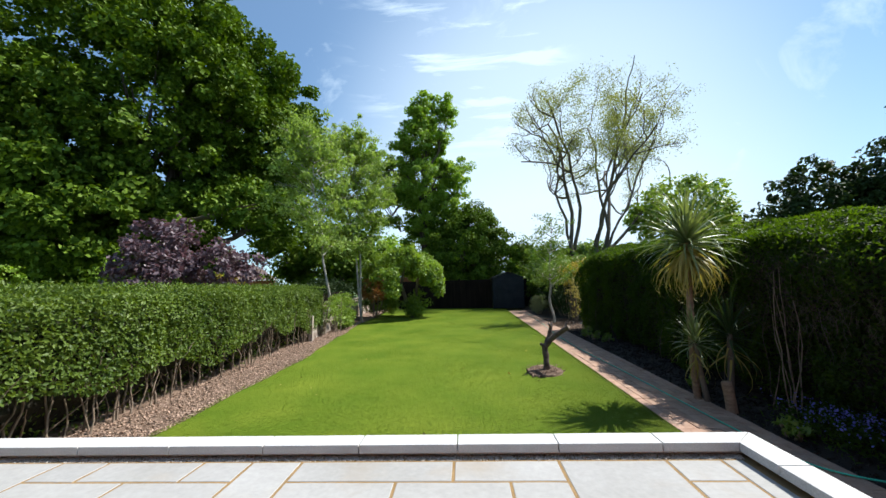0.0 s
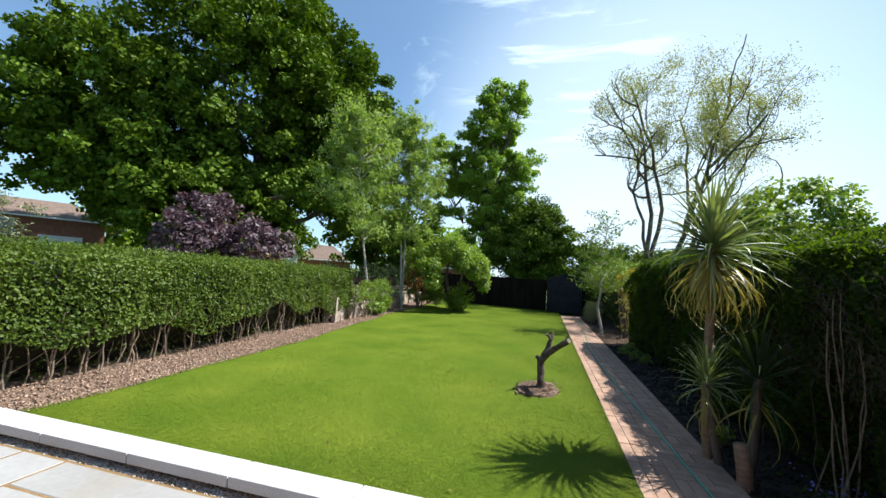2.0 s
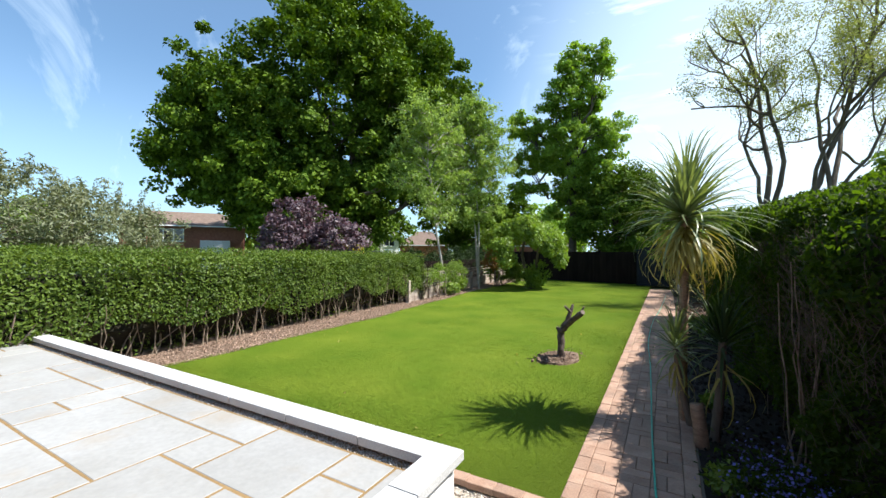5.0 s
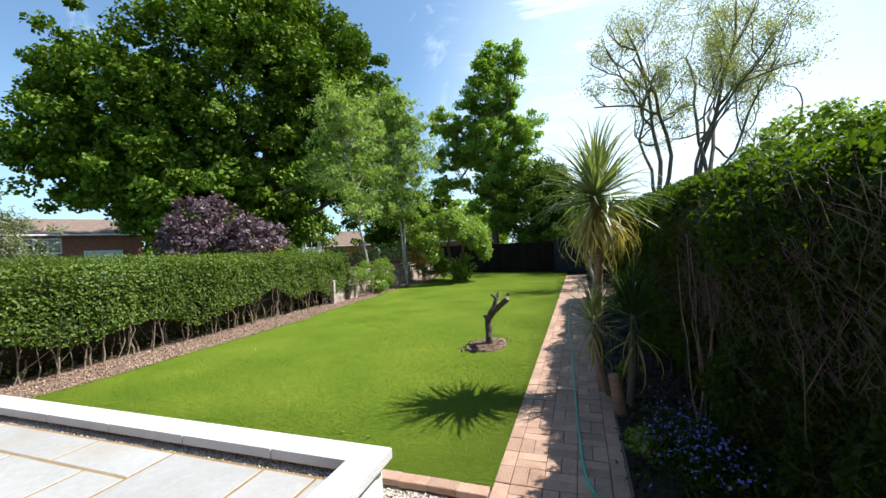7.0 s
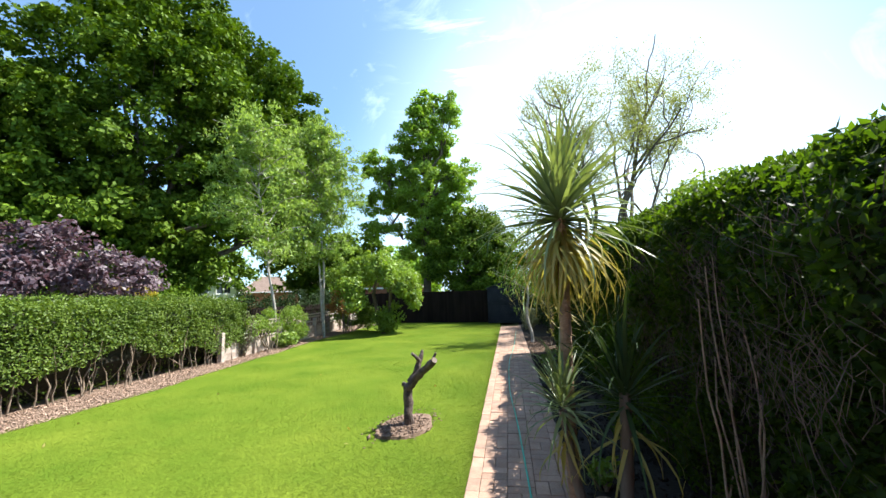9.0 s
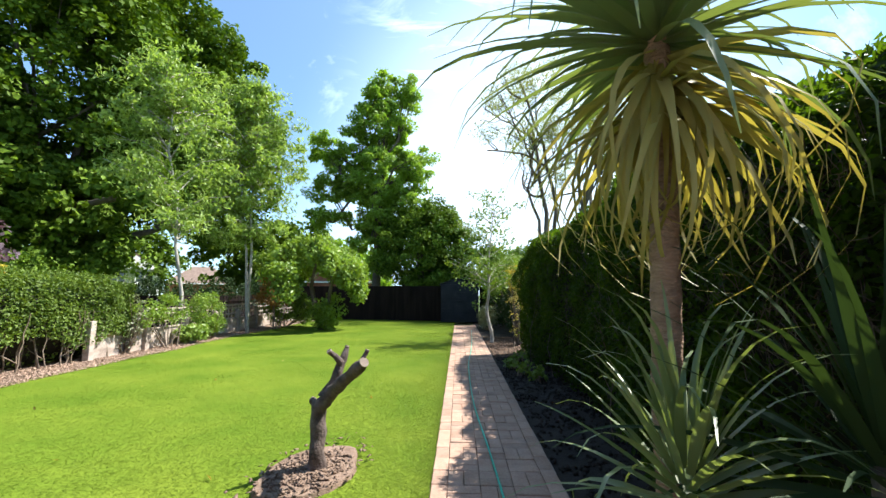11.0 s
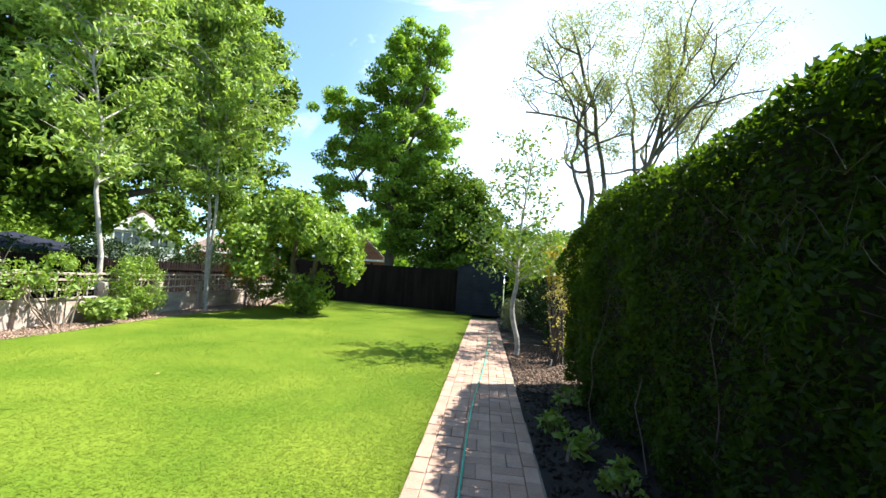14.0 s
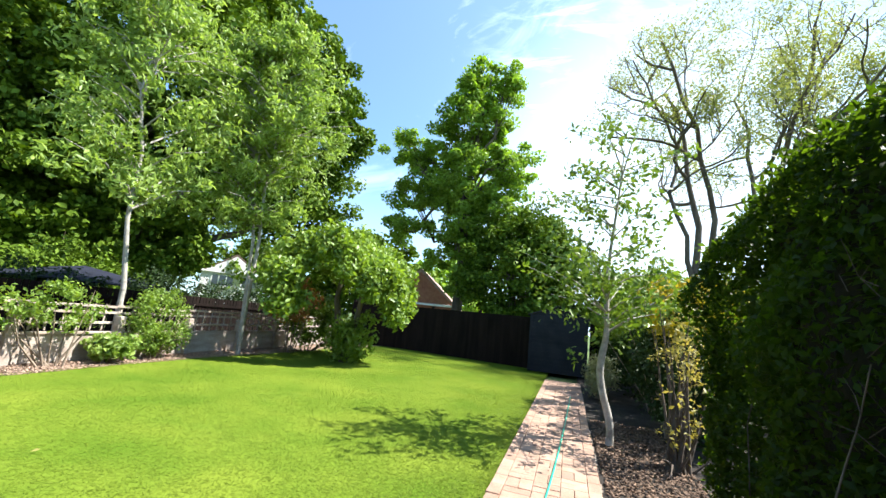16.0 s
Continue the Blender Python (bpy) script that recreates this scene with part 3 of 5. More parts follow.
def hedge_points(n, x_face, depth, y0, y1, top, low, back_low, lump=1.0):
    """Points on and just inside the clipped faces of a hedge, with the way out of it.
    x_face(y), top(x, y) and low(y) give the front, the clipped top and the lower rim; the hedge goes depth to the side of its sign."""
    sgn = 1 if depth > 0 else -1
    w_front, w_top, w_end = 2.0, 1.1, 0.35
    kind = RNG.choice(4, n, p=np.array([w_front, w_top, w_end, 1.0]) / (w_front + w_top + w_end + 1.0))
    y = RNG.uniform(y0, y1, n)
    u = RNG.uniform(0, 1, n)
    inset = np.abs(RNG.normal(size=n)) * 0.07
    c, o = np.zeros((n, 3)), np.zeros((n, 3))
    for i in range(n):
        yi = y[i]
        xf = x_face(yi)
        if kind[i] == 0:
            x, zt = xf, top(0.0, yi)
            lo = low(yi)
            z = lo + (zt - lo) * u[i] ** 0.85
            b = lump * (0.09 * noise.noise((yi * 1.6, z * 1.6, 1.0)) + 0.05 * noise.noise((yi * 4.5, z * 4.5, 5.0)))
            c[i] = (x + sgn * (inset[i] + b + 0.10 * max(0, (z - zt + 0.22) / 0.22) ** 2), yi, z)
            o[i] = (-sgn, 0, 0.25)
        elif kind[i] == 1:
            x = u[i] * abs(depth)
            b = 0.05 * noise.noise((yi * 2, x * 3, 9.0)) + 0.04 * noise.noise((yi * 5, x * 5, 4.0))
            sag = 0.10 * max(0, (0.22 - x) / 0.22) ** 2
            c[i] = (xf + sgn * x, yi, top(x, yi) - inset[i] + b - sag)
            o[i] = (0, 0, 1)
        elif kind[i] == 2:
            x = u[i] * abs(depth)
            lo = low(y1)
            z = lo + (top(x, y1) - lo) * RNG.uniform()
            c[i] = (x_face(y1) + sgn * x, y1 - inset[i] + 0.08 * noise.noise((x * 2, z * 2, 3.0)), z)
            o[i] = (0, 1, 0.2)
        else:
            x = abs(depth) * (0.25 + 0.75 * u[i])
            lo = back_low
            c[i] = (xf + sgn * x, yi, lo + (top(x, yi) - lo) * RNG.uniform() ** 1.1)
            o[i] = (0, 0, 0.3)
    return c, o


def hedge_blocker(x_face, depth, y0, y1, top, low, inset):
    """An added lumpy near-black mass inside a hedge that keeps light from passing through."""
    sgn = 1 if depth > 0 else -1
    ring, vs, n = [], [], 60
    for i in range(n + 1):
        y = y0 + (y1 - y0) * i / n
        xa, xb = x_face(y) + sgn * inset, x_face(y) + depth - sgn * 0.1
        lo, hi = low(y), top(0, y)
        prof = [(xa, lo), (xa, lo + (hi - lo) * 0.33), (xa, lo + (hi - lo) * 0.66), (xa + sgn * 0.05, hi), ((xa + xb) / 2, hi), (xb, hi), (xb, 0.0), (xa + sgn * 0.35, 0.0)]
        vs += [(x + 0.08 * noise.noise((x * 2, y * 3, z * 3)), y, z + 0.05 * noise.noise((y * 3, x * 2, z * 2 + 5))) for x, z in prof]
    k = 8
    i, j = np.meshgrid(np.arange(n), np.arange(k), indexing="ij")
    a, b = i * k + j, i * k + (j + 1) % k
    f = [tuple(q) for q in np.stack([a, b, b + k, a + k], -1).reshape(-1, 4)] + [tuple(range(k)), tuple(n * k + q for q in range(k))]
    me = bpy.data.meshes.new("light_block")
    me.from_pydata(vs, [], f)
    me.materials.append(M_SHADEFILL)
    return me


def rough(y, f, a, k):
    return a * noise.noise((y * f, k, 0.5))


# clipped privet hedge on the left
def hl_face(y):
    return -6.3 - 0.04 * max(y, 0) + rough(y, 0.8, 0.1, 2.0)


hedge_left = empty("hedge_left", pose(-6.9, 4, 0), "clipped bright green privet hedge with bare stems below", "hedge")
c, o = hedge_points(92000, hl_face, -1.15, -4.2, 9.7, lambda x, y: 1.58 - 0.014 * max(y, -1) + 0.1 * x / 1.15 + rough(y, 1.3, 0.06, 7.0), lambda y: 0.5 + rough(y, 1.1, 0.45, 4.0), 0.0)
c -= np.array([-6.9, 4, 0])
part("foliage", raw_mesh("foliage", *leaf_arrays(c, 0.056, o * 0.75, 0.45, 0.55), L_PRIVET), hedge_left)
shoots = np.stack([RNG.uniform(-7.5, -6.4, 5000), RNG.uniform(-4, 9.6, 5000), np.zeros(5000)], 1)
shoots[:, 2] = [1.61 - 0.014 * max(q[1], -1) - 0.09 * (q[0] + 6.4) + abs(RNG.normal()) * 0.035 for q in shoots]
part("top_growth", raw_mesh("top_growth", *leaf_arrays(shoots - np.array([-6.9, 4, 0]), 0.055, None, 0.0, 0.4, -1.5), L_PRIVET), hedge_left)
# Added mass stops sun and sky showing through the leaves.
part("light_block", hedge_blocker(hl_face, -1.15, -4.1, 9.4, lambda x, y: 1.3 - 0.014 * max(y, -1), lambda y: 0.42, 0.3), hedge_left, "added dark mass blocking light inside the hedge", pose(6.9, -4, 0))


def stem_mesh(name, seed, height, radius, mat, sway=0.12, twigs=2):
    r = np.random.default_rng(seed)
    pts, p = [], np.zeros(3)
    for k in range(7):
        pts.append(p.copy())
        p = p + np.array([r.normal() * sway * 0.4, r.normal() * sway * 0.4, height / 6])
    tubes = [(pts, [radius * (1 - 0.09 * k) for k in range(7)])]
    for k in range(twigs):
        b = pts[r.integers(1, 5)]
        d = np.array([r.normal() * 0.5, r.normal() * 0.5, 0.9])
        tubes.append(([b, b + d * height * 0.2, b + d * height * 0.38 + r.normal(size=3) * 0.03], [radius * 0.6, radius * 0.45, radius * 0.25]))
    return limb_mesh(name, tubes, mat, 6)


stems = [stem_mesh("stem", 40 + k, 0.95, 0.012 + 0.003 * (k % 3), M_STEM, 0.08, 1) for k in range(7)]
pick = random.Random(11)
for k in range(120):
    y = -2.0 + 11.6 * k / 119 + pick.uniform(-0.06, 0.06)
    m = pose(hl_face(y) - pick.uniform(0.08, 0.45), y, -0.05, pick.uniform(-9, 9), pick.uniform(-9, 9), pick.uniform(0, 360))
    part("stem", stems[k % 7], hedge_left, m=pose(6.9, -4, 0) @ m)

# tall dark hedge on the right
STEM_Y = 2.19


def hr_face(y):
    return 1.57 + rough(y, 0.7, 0.18, 12.0) + rough(y, 1.9, 0.09, 14.0) - 0.1 * max(0, (y - 8.5) / 2.0)


hedge_right = empty("hedge_right", pose(2.2, 3, 0), "tall dense dark green hedge, sunlit only along its top", "hedge")


def hr_top(x, y):
    return 1.84 + 0.26 * min(1, x / 0.8) + 0.35 * min(1, max(0, (y - 1) / 4)) + rough(y, 0.9, 0.16, 3.0) + rough(y, 3.1, 0.08, 5.0) - 0.35 * max(0, (y - 9.7) / 0.8) ** 2


c, o = hedge_points(215000, hr_face, 1.7, -5.0, 10.25, hr_top, lambda y: 0.06 + rough(y, 1.4, 0.2, 8.0), 0.0, 2.3)
c -= np.array([2.2, 3, 0])
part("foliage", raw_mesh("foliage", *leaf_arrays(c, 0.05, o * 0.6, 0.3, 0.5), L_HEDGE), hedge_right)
n = 14000
y = RNG.uniform(-4.5, 10.0, n)
x = RNG.uniform(0.02, 0.9, n)
c = np.array([(hr_face(q) + w, q, hr_top(w, q) + abs(RNG.normal()) * 0.022 - 0.03) for q, w in zip(y, x)]) - np.array([2.2, 3, 0])
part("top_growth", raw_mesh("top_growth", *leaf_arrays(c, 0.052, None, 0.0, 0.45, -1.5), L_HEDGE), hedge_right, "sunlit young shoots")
tw = []
for k in range(2300):
    y = RNG.uniform(-0.6, 3.6) if k % 7 else RNG.uniform(3.0, 8.5)
    q = np.array([hr_face(y) - 0.035 + RNG.uniform(-0.06, 0.1), y, RNG.uniform(0.85, 1.72) if k % 6 else RNG.uniform(0.3, 1.2)]) - np.array([2.2, 3, 0])
    d = np.array([RNG.normal() * 0.25 - 0.1, RNG.normal() * 0.45, RNG.uniform(0.3, 1.0)]) * RNG.uniform(0.1, 0.26)
    tw.append(tube_arrays([q, q + d * 0.5 + RNG.normal(size=3) * 0.02, q + d], [0.0021, 0.0016, 0.0008], 3))
tagged(part("twig_mass", raw_mesh("twig_mass", *join_arrays(tw), M_TWIG), hedge_right), "bare brown twigs", kind="stuff")
# Added mass holds back the sun, keeping the path's shade solid.
part("light_block", hedge_blocker(hr_face, 1.7, -5.0, 9.8, lambda x, y: hr_top(0.4, y) - 0.15, lambda y: 0.0, 0.22), hedge_right, "added dark mass blocking light inside the hedge", pose(-2.2, -3, 0))
stems = [stem_mesh("stem", 90 + k, 1.25, 0.0055, M_TRUNK, 0.1, 1) for k in range(8)]
for k in range(13):
    y = -1.0 + 10.7 * k / 12 + pick.uniform(-0.1, 0.1)
    m = pose(hr_face(y) - pick.uniform(-0.06, 0.05), y, -0.03, pick.uniform(-5, 5), pick.uniform(-1, 4), pick.uniform(0, 360))
    part("stem", stems[k % 8], hedge_right, m=pose(-2.2, -3, 0) @ m)


# tall pale stems leaning out of the hedge beside the palms
for k in range(7):
    y = STEM_Y + pick.gauss(0, 0.06) if k < 4 else STEM_Y + pick.uniform(-0.6, 0.6)
    part("tall_stem", stem_mesh("tall_stem", 140 + k, pick.uniform(1.3, 1.7), 0.0085, M_STEM, 0.05 if k < 4 else 0.14, 0), hedge_right, "pale bare stem", pose(-2.2, -3, 0) @ pose(1.5 + pick.uniform(-0.04, 0.06), y, -0.03, pick.uniform(-4, 4), pick.uniform(-2, 5), pick.uniform(0, 360)))

# dark close-boarded fence across the end of the garden
fence_back = empty("garden_fence", pose(0, 0, 0), "dark brown close-boarded fence across the garden's end", "fence")
fa, fb = Vector((-8.2, 21.75, 0)), Vector((-0.6, 20.15, 0))
along = (fb - fa).normalized()
fang = math.degrees(math.atan2(along.y, along.x))
flen = (fb - fa).length
board = bm_mesh("board", box_bm(-0.006, 0.108, -0.009, 0.009, 0, 1.66, 0.003), M_FENCEDARK)
nbd = int(flen / 0.1)
for k in range(nbd):
    q = fa + along * (k * 0.1)
    part("board", board, fence_back, m=pose(q.x, q.y, -0.04 + pick.uniform(-0.006, 0.006), 0, 0, fang + pick.uniform(2, 4)))
post = bm_mesh("post", box_bm(-0.05, 0.05, -0.05, 0.05, 0, 1.75, 0.006), M_FENCEDARK)
rail = bm_mesh("rail", box_bm(0, flen, -0.05, -0.015, -0.04, 0.04, 0.004), M_FENCEDARK)
for k in range(5):
    q = fa + along * (flen * k / 4)
    part("post", post, fence_back, m=pose(q.x + 0.02, q.y + 0.1, -0.05, 0, 0, fang))
for z in (0.35, 1.3):
    part("rail", rail, fence_back, m=pose(fa.x, fa.y + 0.09, z, 0, 0, fang))

# shed
shed = empty("shed", pose(0.22, 20.2, 0), "charcoal painted timber garden shed with a low pitched roof", "shed")
SW, SD, SE, SR = 0.84, 0.85, 1.68, 1.98
plank = bm_mesh("plank", box_bm(0, 2 * SW, -0.012, 0.012, 0, 0.118, 0.004), M_SHED)
for k in range(14):
    part("plank", plank, shed, m=pose(-SW, -SD, 0.02 + k * 0.118, 5))
bm = bmesh.new()
vv = [bm.verts.new(q) for q in ((-SW, -SD + 0.02, 1.66), (SW, -SD + 0.02, 1.66), (0, -SD + 0.02, SR))]
bm.faces.new(vv)
g = bmesh.ops.extrude_face_region(bm, geom=list(bm.faces))
bmesh.ops.translate(bm, vec=(0, -0.03, 0), verts=[q for q in g["geom"] if isinstance(q, bmesh.types.BMVert)])
part("gable", bm_mesh("gable", bm, M_SHED), shed)
bm = box_bm(-SW, -SW + 0.03, -SD + 0.02, SD, 0, SE)
box_bm(SW - 0.03, SW, -SD + 0.02, SD, 0, SE, bm=bm)
box_bm(-SW + 0.031, SW - 0.031, SD - 0.03, SD, 0, SE, bm=bm)
part("body", bm_mesh("body", bm, M_SHED), shed)
for s in (-1, 1):
    ang = math.degrees(math.atan2(SR - SE, SW))
    part("roof_panel", bm_mesh("roof_panel", box_bm(0, 0.98 * math.hypot(SW, SR - SE) / SW * SW + 0.1, -SD - 0.08, SD + 0.05, 0, 0.03, 0.006), M_FELT), shed, "black felt roof", pose(0, 0, SR + 0.005, 0, ang, 0) if s > 0 else pose(0, 0, SR + 0.005, 0, 0, 180) @ pose(0, 0, 0, 0, ang, 0))
for s in (-1, 1):
    part("corner_trim", bm_mesh("corner_trim", box_bm(-0.03, 0.03, -0.03, 0.0, 0, SE, 0.005), M_SHED), shed, m=pose(s * (SW - 0.03), -SD - 0.02, 0.02))

# low weathered fence along the left bed: stout posts, tall boards with a ledge, open trellis above
fence_left = empty("fence_left", pose(-6.83, 10.3, 0, 0, 0, 5.5), "low weathered timber fence with boards and open trellis above", "fence")
post = bm_mesh("post", box_bm(-0.06, 0.06, -0.06, 0.06, -0.05, 0.7, 0.014), M_WEATHERED)
wide = bm_mesh("board", box_bm(-0.015, 0.015, 0.06, 1.44, 0, 0.42, 0.006), M_WEATHERED)
ledge = bm_mesh("ledge", box_bm(-0.045, 0.035, 0.05, 1.45, 0, 0.035, 0.006), M_WEATHERED)
thin = bm_mesh("rail", box_bm(-0.015, 0.015, 0.0, 1.5, -0.02, 0.02, 0.004), M_WEATHERED)
lath = bm_mesh("lath", box_bm(-0.008, 0.008, -0.014, 0.014, 0.0, 0.44, 0.003), M_WEATHERED)
for k in range(-1, 7):
    y = k * 1.5
    part("post", post, fence_left, m=pose(0.03, y, 0, pick.uniform(-1.5, 1.5), pick.uniform(-2, 2), 0))
    part("board", wide, fence_left, m=pose(0, y, -0.02, pick.uniform(-0.6, 0.6), pick.uniform(-2, 2), 0))
    part("ledge", ledge, fence_left, m=pose(0, y, 0.402, pick.uniform(-0.5, 0.5)))
    for z in (0.56, 0.74, 0.86):
        part("rail", thin, fence_left, m=pose(-0.1, y, z, pick.uniform(-0.8, 0.8)))
    for q in range(7):
        part("lath", lath, fence_left, m=pose(-0.12, y + 0.11 + q * 0.205 + pick.uniform(-0.02, 0.02), 0.44, pick.uniform(-3, 3)))

# neighbour's taller slatted fence behind it
fence_far = empty("fence_neighbour", pose(-9.6, 9.0, 0), "dark weathered slatted fence of the neighbouring garden", "fence")
slat = bm_mesh("slat", box_bm(-0.01, 0.01, 0, 0.095, 0, 1.15, 0.003), M_FENCEDARK)
for k in range(112):
    part("slat", slat, fence_far, m=pose(pick.uniform(-0.005, 0.005), k * 0.11, 0, 0, pick.uniform(-0.5, 0.5), 0))
part("rail", bm_mesh("rail", box_bm(0.0, 0.04, -0.1, 12.4, 0.9, 0.97, 0.004), M_FENCEDARK), fence_far, m=pose(0.012, 0, 0))

# ---- trees ----


def tree_thing(name, at, label, trunk, crown, tmat, leafmat):
    th = empty(name, pose(*at), label, "tree")
    part("trunk", limb_mesh("trunk", trunk, tmat), th)
    part("crown", raw_mesh("crown", *crown, leafmat), th)
    return th


def lumpy_crown(rng, parts, count, reach, shell=0.55):
    """Clump centres in overlapping ellipsoids (centre, radii), thicker towards the outside."""
    vol = np.array([r[0] * r[1] * r[2] for _, r in parts]) ** 0.75
    vol /= vol.sum()
    cs = []
    for (c, r), w in zip(parts, vol):
        k = max(4, int(count * w))
        d = rng.normal(size=(k, 3))
        d /= np.linalg.norm(d, axis=1)[:, None]
        rad = shell + (1 - shell) * rng.uniform(0, 1, k) ** 0.6
        cs.append(np.array(c) + d * rad[:, None] * np.array(r) * (1 + reach * rng.normal(size=(k, 1)) * 0.5))
    return np.concatenate(cs)


def broad_tree(name, at, label, seed, parts, count, per, clump, leaf, tmat, lmat, trunk_r, trunk_h, limbs=9, reach=0.12, wide=0.7, shell=0.55):
    rng = np.random.default_rng(seed)
    tubes = [([(0, 0, -0.2), (0.1, 0, trunk_h * 0.35), (0.05, 0.15, trunk_h * 0.7), (0, 0.1, trunk_h)], [trunk_r * 1.25, trunk_r, trunk_r * 0.85, trunk_r * 0.6])]
    cs = lumpy_crown(rng, parts, count, reach, shell)
    for k in range(limbs):
        c = np.array(parts[k % len(parts)][0]) + rng.uniform(-1, 1, 3) * np.array(parts[k % len(parts)][1]) * 0.5
        b = np.array([0, 0.05, trunk_h * rng.uniform(0.45, 1.0)])
        mid = b * 0.45 + c * 0.55 + np.array([0, 0, -0.08 * trunk_h]) + rng.normal(size=3) * 0.05 * trunk_h
        tubes.append(([b, (b + mid) / 2 + rng.normal(size=3) * 0.03 * trunk_h, mid, c], [trunk_r * 0.45, trunk_r * 0.34, trunk_r * 0.22, trunk_r * 0.08]))
        for q in range(5):
            e = np.array(parts[k % len(parts)][0]) + rng.uniform(-1, 1, 3) * np.array(parts[k % len(parts)][1]) * 0.55
            tubes.append(([mid, (mid + e) / 2 + rng.normal(size=3) * 0.15, e], [trunk_r * 0.16, trunk_r * 0.1, trunk_r * 0.03]))
    hub = np.mean([c for c, _ in parts], axis=0)
    lv = clump_leaves(cs, clump * rng.uniform(0.6, 1.3, len(cs)), per, leaf, wide, 0.75, 0.7, hub=hub)
    return tree_thing(name, at, label, tubes, lv, tmat, lmat)


broad_tree("big_tree", (-22.5, 22.5, 0), "huge dark green broadleaf tree towering over the gardens", 3,
           [((-1, 0, 14.0), (8.0, 8.5, 8.0)), ((3.6, 4.8, 13), (6.0, 5.6, 6.3)), ((-4.5, -5.0, 10), (6.5, 6.5, 5.5)), ((0.5, 1, 19.5), (5.0, 5.5, 4.2)), ((4.2, 4.6, 17.6), (3.6, 3.6, 3.8)), ((5.0, 5.6, 9.5), (3.9, 4.0, 4.6)), ((-6.5, -6, 13), (4.0, 4.5, 3.6)), ((-1.2, -4.8, 6.0), (4.6, 5.0, 3.5)), ((2.4, 3.6, 8.0), (3.6, 3.6, 2.6)), ((-3, -3.5, 6.0), (5, 4.5, 3.2)), ((7.6, -2.2, 6.5), (2.1, 2.1, 1.5)), ((-6.8, -6.6, 8.2), (4.4, 4.4, 3.7)), ((2.3, -1.2, 4.4), (2.5, 2.5, 3.1)), ((1.6, -2.2, 5.6), (2.8, 2.8, 2.6)), ((2.6, -0.6, 2.8), (1.7, 1.7, 1.6)), ((-2.5, -3.0, 3.6), (3.0, 2.6, 2.0))],
           2300, 110, 0.85, 0.3, M_TRUNK, L_OAK, 0.75, 8.0, 14, 0.2, shell=0.5)
broad_tree("maple_tree", (-5.2, 27.0, 0), "tall narrow maple with mid-green leaves behind the fence", 8,
           [((0.3, 0, 14.3), (1.5, 1.6, 1.6)), ((1.9, 0, 14.6), (0.7, 1.0, 1.2)), ((-0.2, 0, 12.0), (2.2, 2.1, 1.7)), ((-3.6, 0, 11.0), (1.35, 1.4, 1.15)), ((2.6, 0, 9.7), (1.3, 1.5, 1.2)), ((-0.2, 0, 9.3), (2.4, 2.2, 1.7)), ((-3.0, 0, 8.2), (1.4, 1.4, 0.9)), ((-3.2, 0, 6.2), (1.2, 1.2, 0.7)), ((0.0, 0, 6.4), (1.9, 1.8, 1.4)), ((1.9, 0, 7.2), (1.4, 1.5, 1.1)), ((0.4, 0, 4.4), (2.2, 1.8, 1.5))],
           450, 150, 0.52, 0.18, M_TRUNK, L_MAPLE, 0.26, 9.0, 16, 0.4)
broad_tree("holly_tree", (-2.2, 26.0, 0), "dense rounded dark green tree behind the back fence", 15,
           [((0, 0, 3.8), (2.7, 2.3, 2.7)), ((0.6, 0, 5.6), (1.8, 1.6, 1.6)), ((2.4, 0.3, 3.4), (1.9, 1.5, 1.9))],
           320, 120, 0.55, 0.18, M_TRUNK, L_OAK, 0.2, 3.5, 8, 0.16)

# ash-leaved birch pair by the left fence


def feathery_tree(name, at, label, seed, lean, height, spread, base, n, size=0.155, stems_at=((0, 0),)):
    rng = np.random.default_rng(seed)
    tubes, cs = [], []
    for sx, sy in stems_at:
        pts = [np.array([sx * q / 6 + lean[0] * (q / 6) ** 1.3, sy * q / 6 + lean[1] * (q / 6) ** 1.3, height * 0.93 * q / 6]) + rng.normal(size=3) * 0.04 * (q > 0) for q in range(7)]
        pts[0][2] = -0.1
        tubes.append((pts, [0.052 - 0.0068 * q for q in range(7)]))
        for k in range(52):
            f = base + (1 - base) * rng.uniform() ** 0.9
            i = min(5, int(f * 6))
            b = pts[i] + (pts[i + 1] - pts[i]) * (f * 6 - i)
            a = rng.uniform(0, 2 * np.pi)
            reach = spread * (0.4 + 0.6 * math.sin(math.pi * min(1, (f - base) / (1 - base) * 0.8 + 0.15))) * rng.uniform(0.5, 1.1)
            e = b + np.array([math.cos(a) * reach, math.sin(a) * reach, reach * rng.uniform(0.1, 0.8)])
            mid = (b + e) / 2 + np.array([0, 0, 0.15 * reach])
            tubes.append(([b, mid, e], [0.022, 0.014, 0.005]))
            for q in np.linspace(0.3, 1.0, 5):
                cs.append(b + (e - b) * q + np.array([0, 0, 0.12 * reach * math.sin(q * 3) - 0.25 * reach * q * q]) + rng.normal(size=3) * 0.16)
        for q in range(14):
            cs.append(pts[-1] + rng.normal(size=3) * np.array([0.35, 0.35, 0.35]) + np.array([0, 0, 0.2]))
    cs = np.array(cs)
    lv = clump_leaves(cs, 0.29 * rng.uniform(0.4, 1.5, len(cs)), n, size, 0.34, 0.35, 0.75, droop=0.9)
    return tree_thing(name, at, label, tubes, lv, M_BIRCHBARK, L_ASH)


feathery_tree("slender_tree", (-7.15, 11.9, 0), "slender pale-barked tree with feathery light green leaves", 21, (-0.75, -0.35), 8.0, 1.75, 0.34, 36)
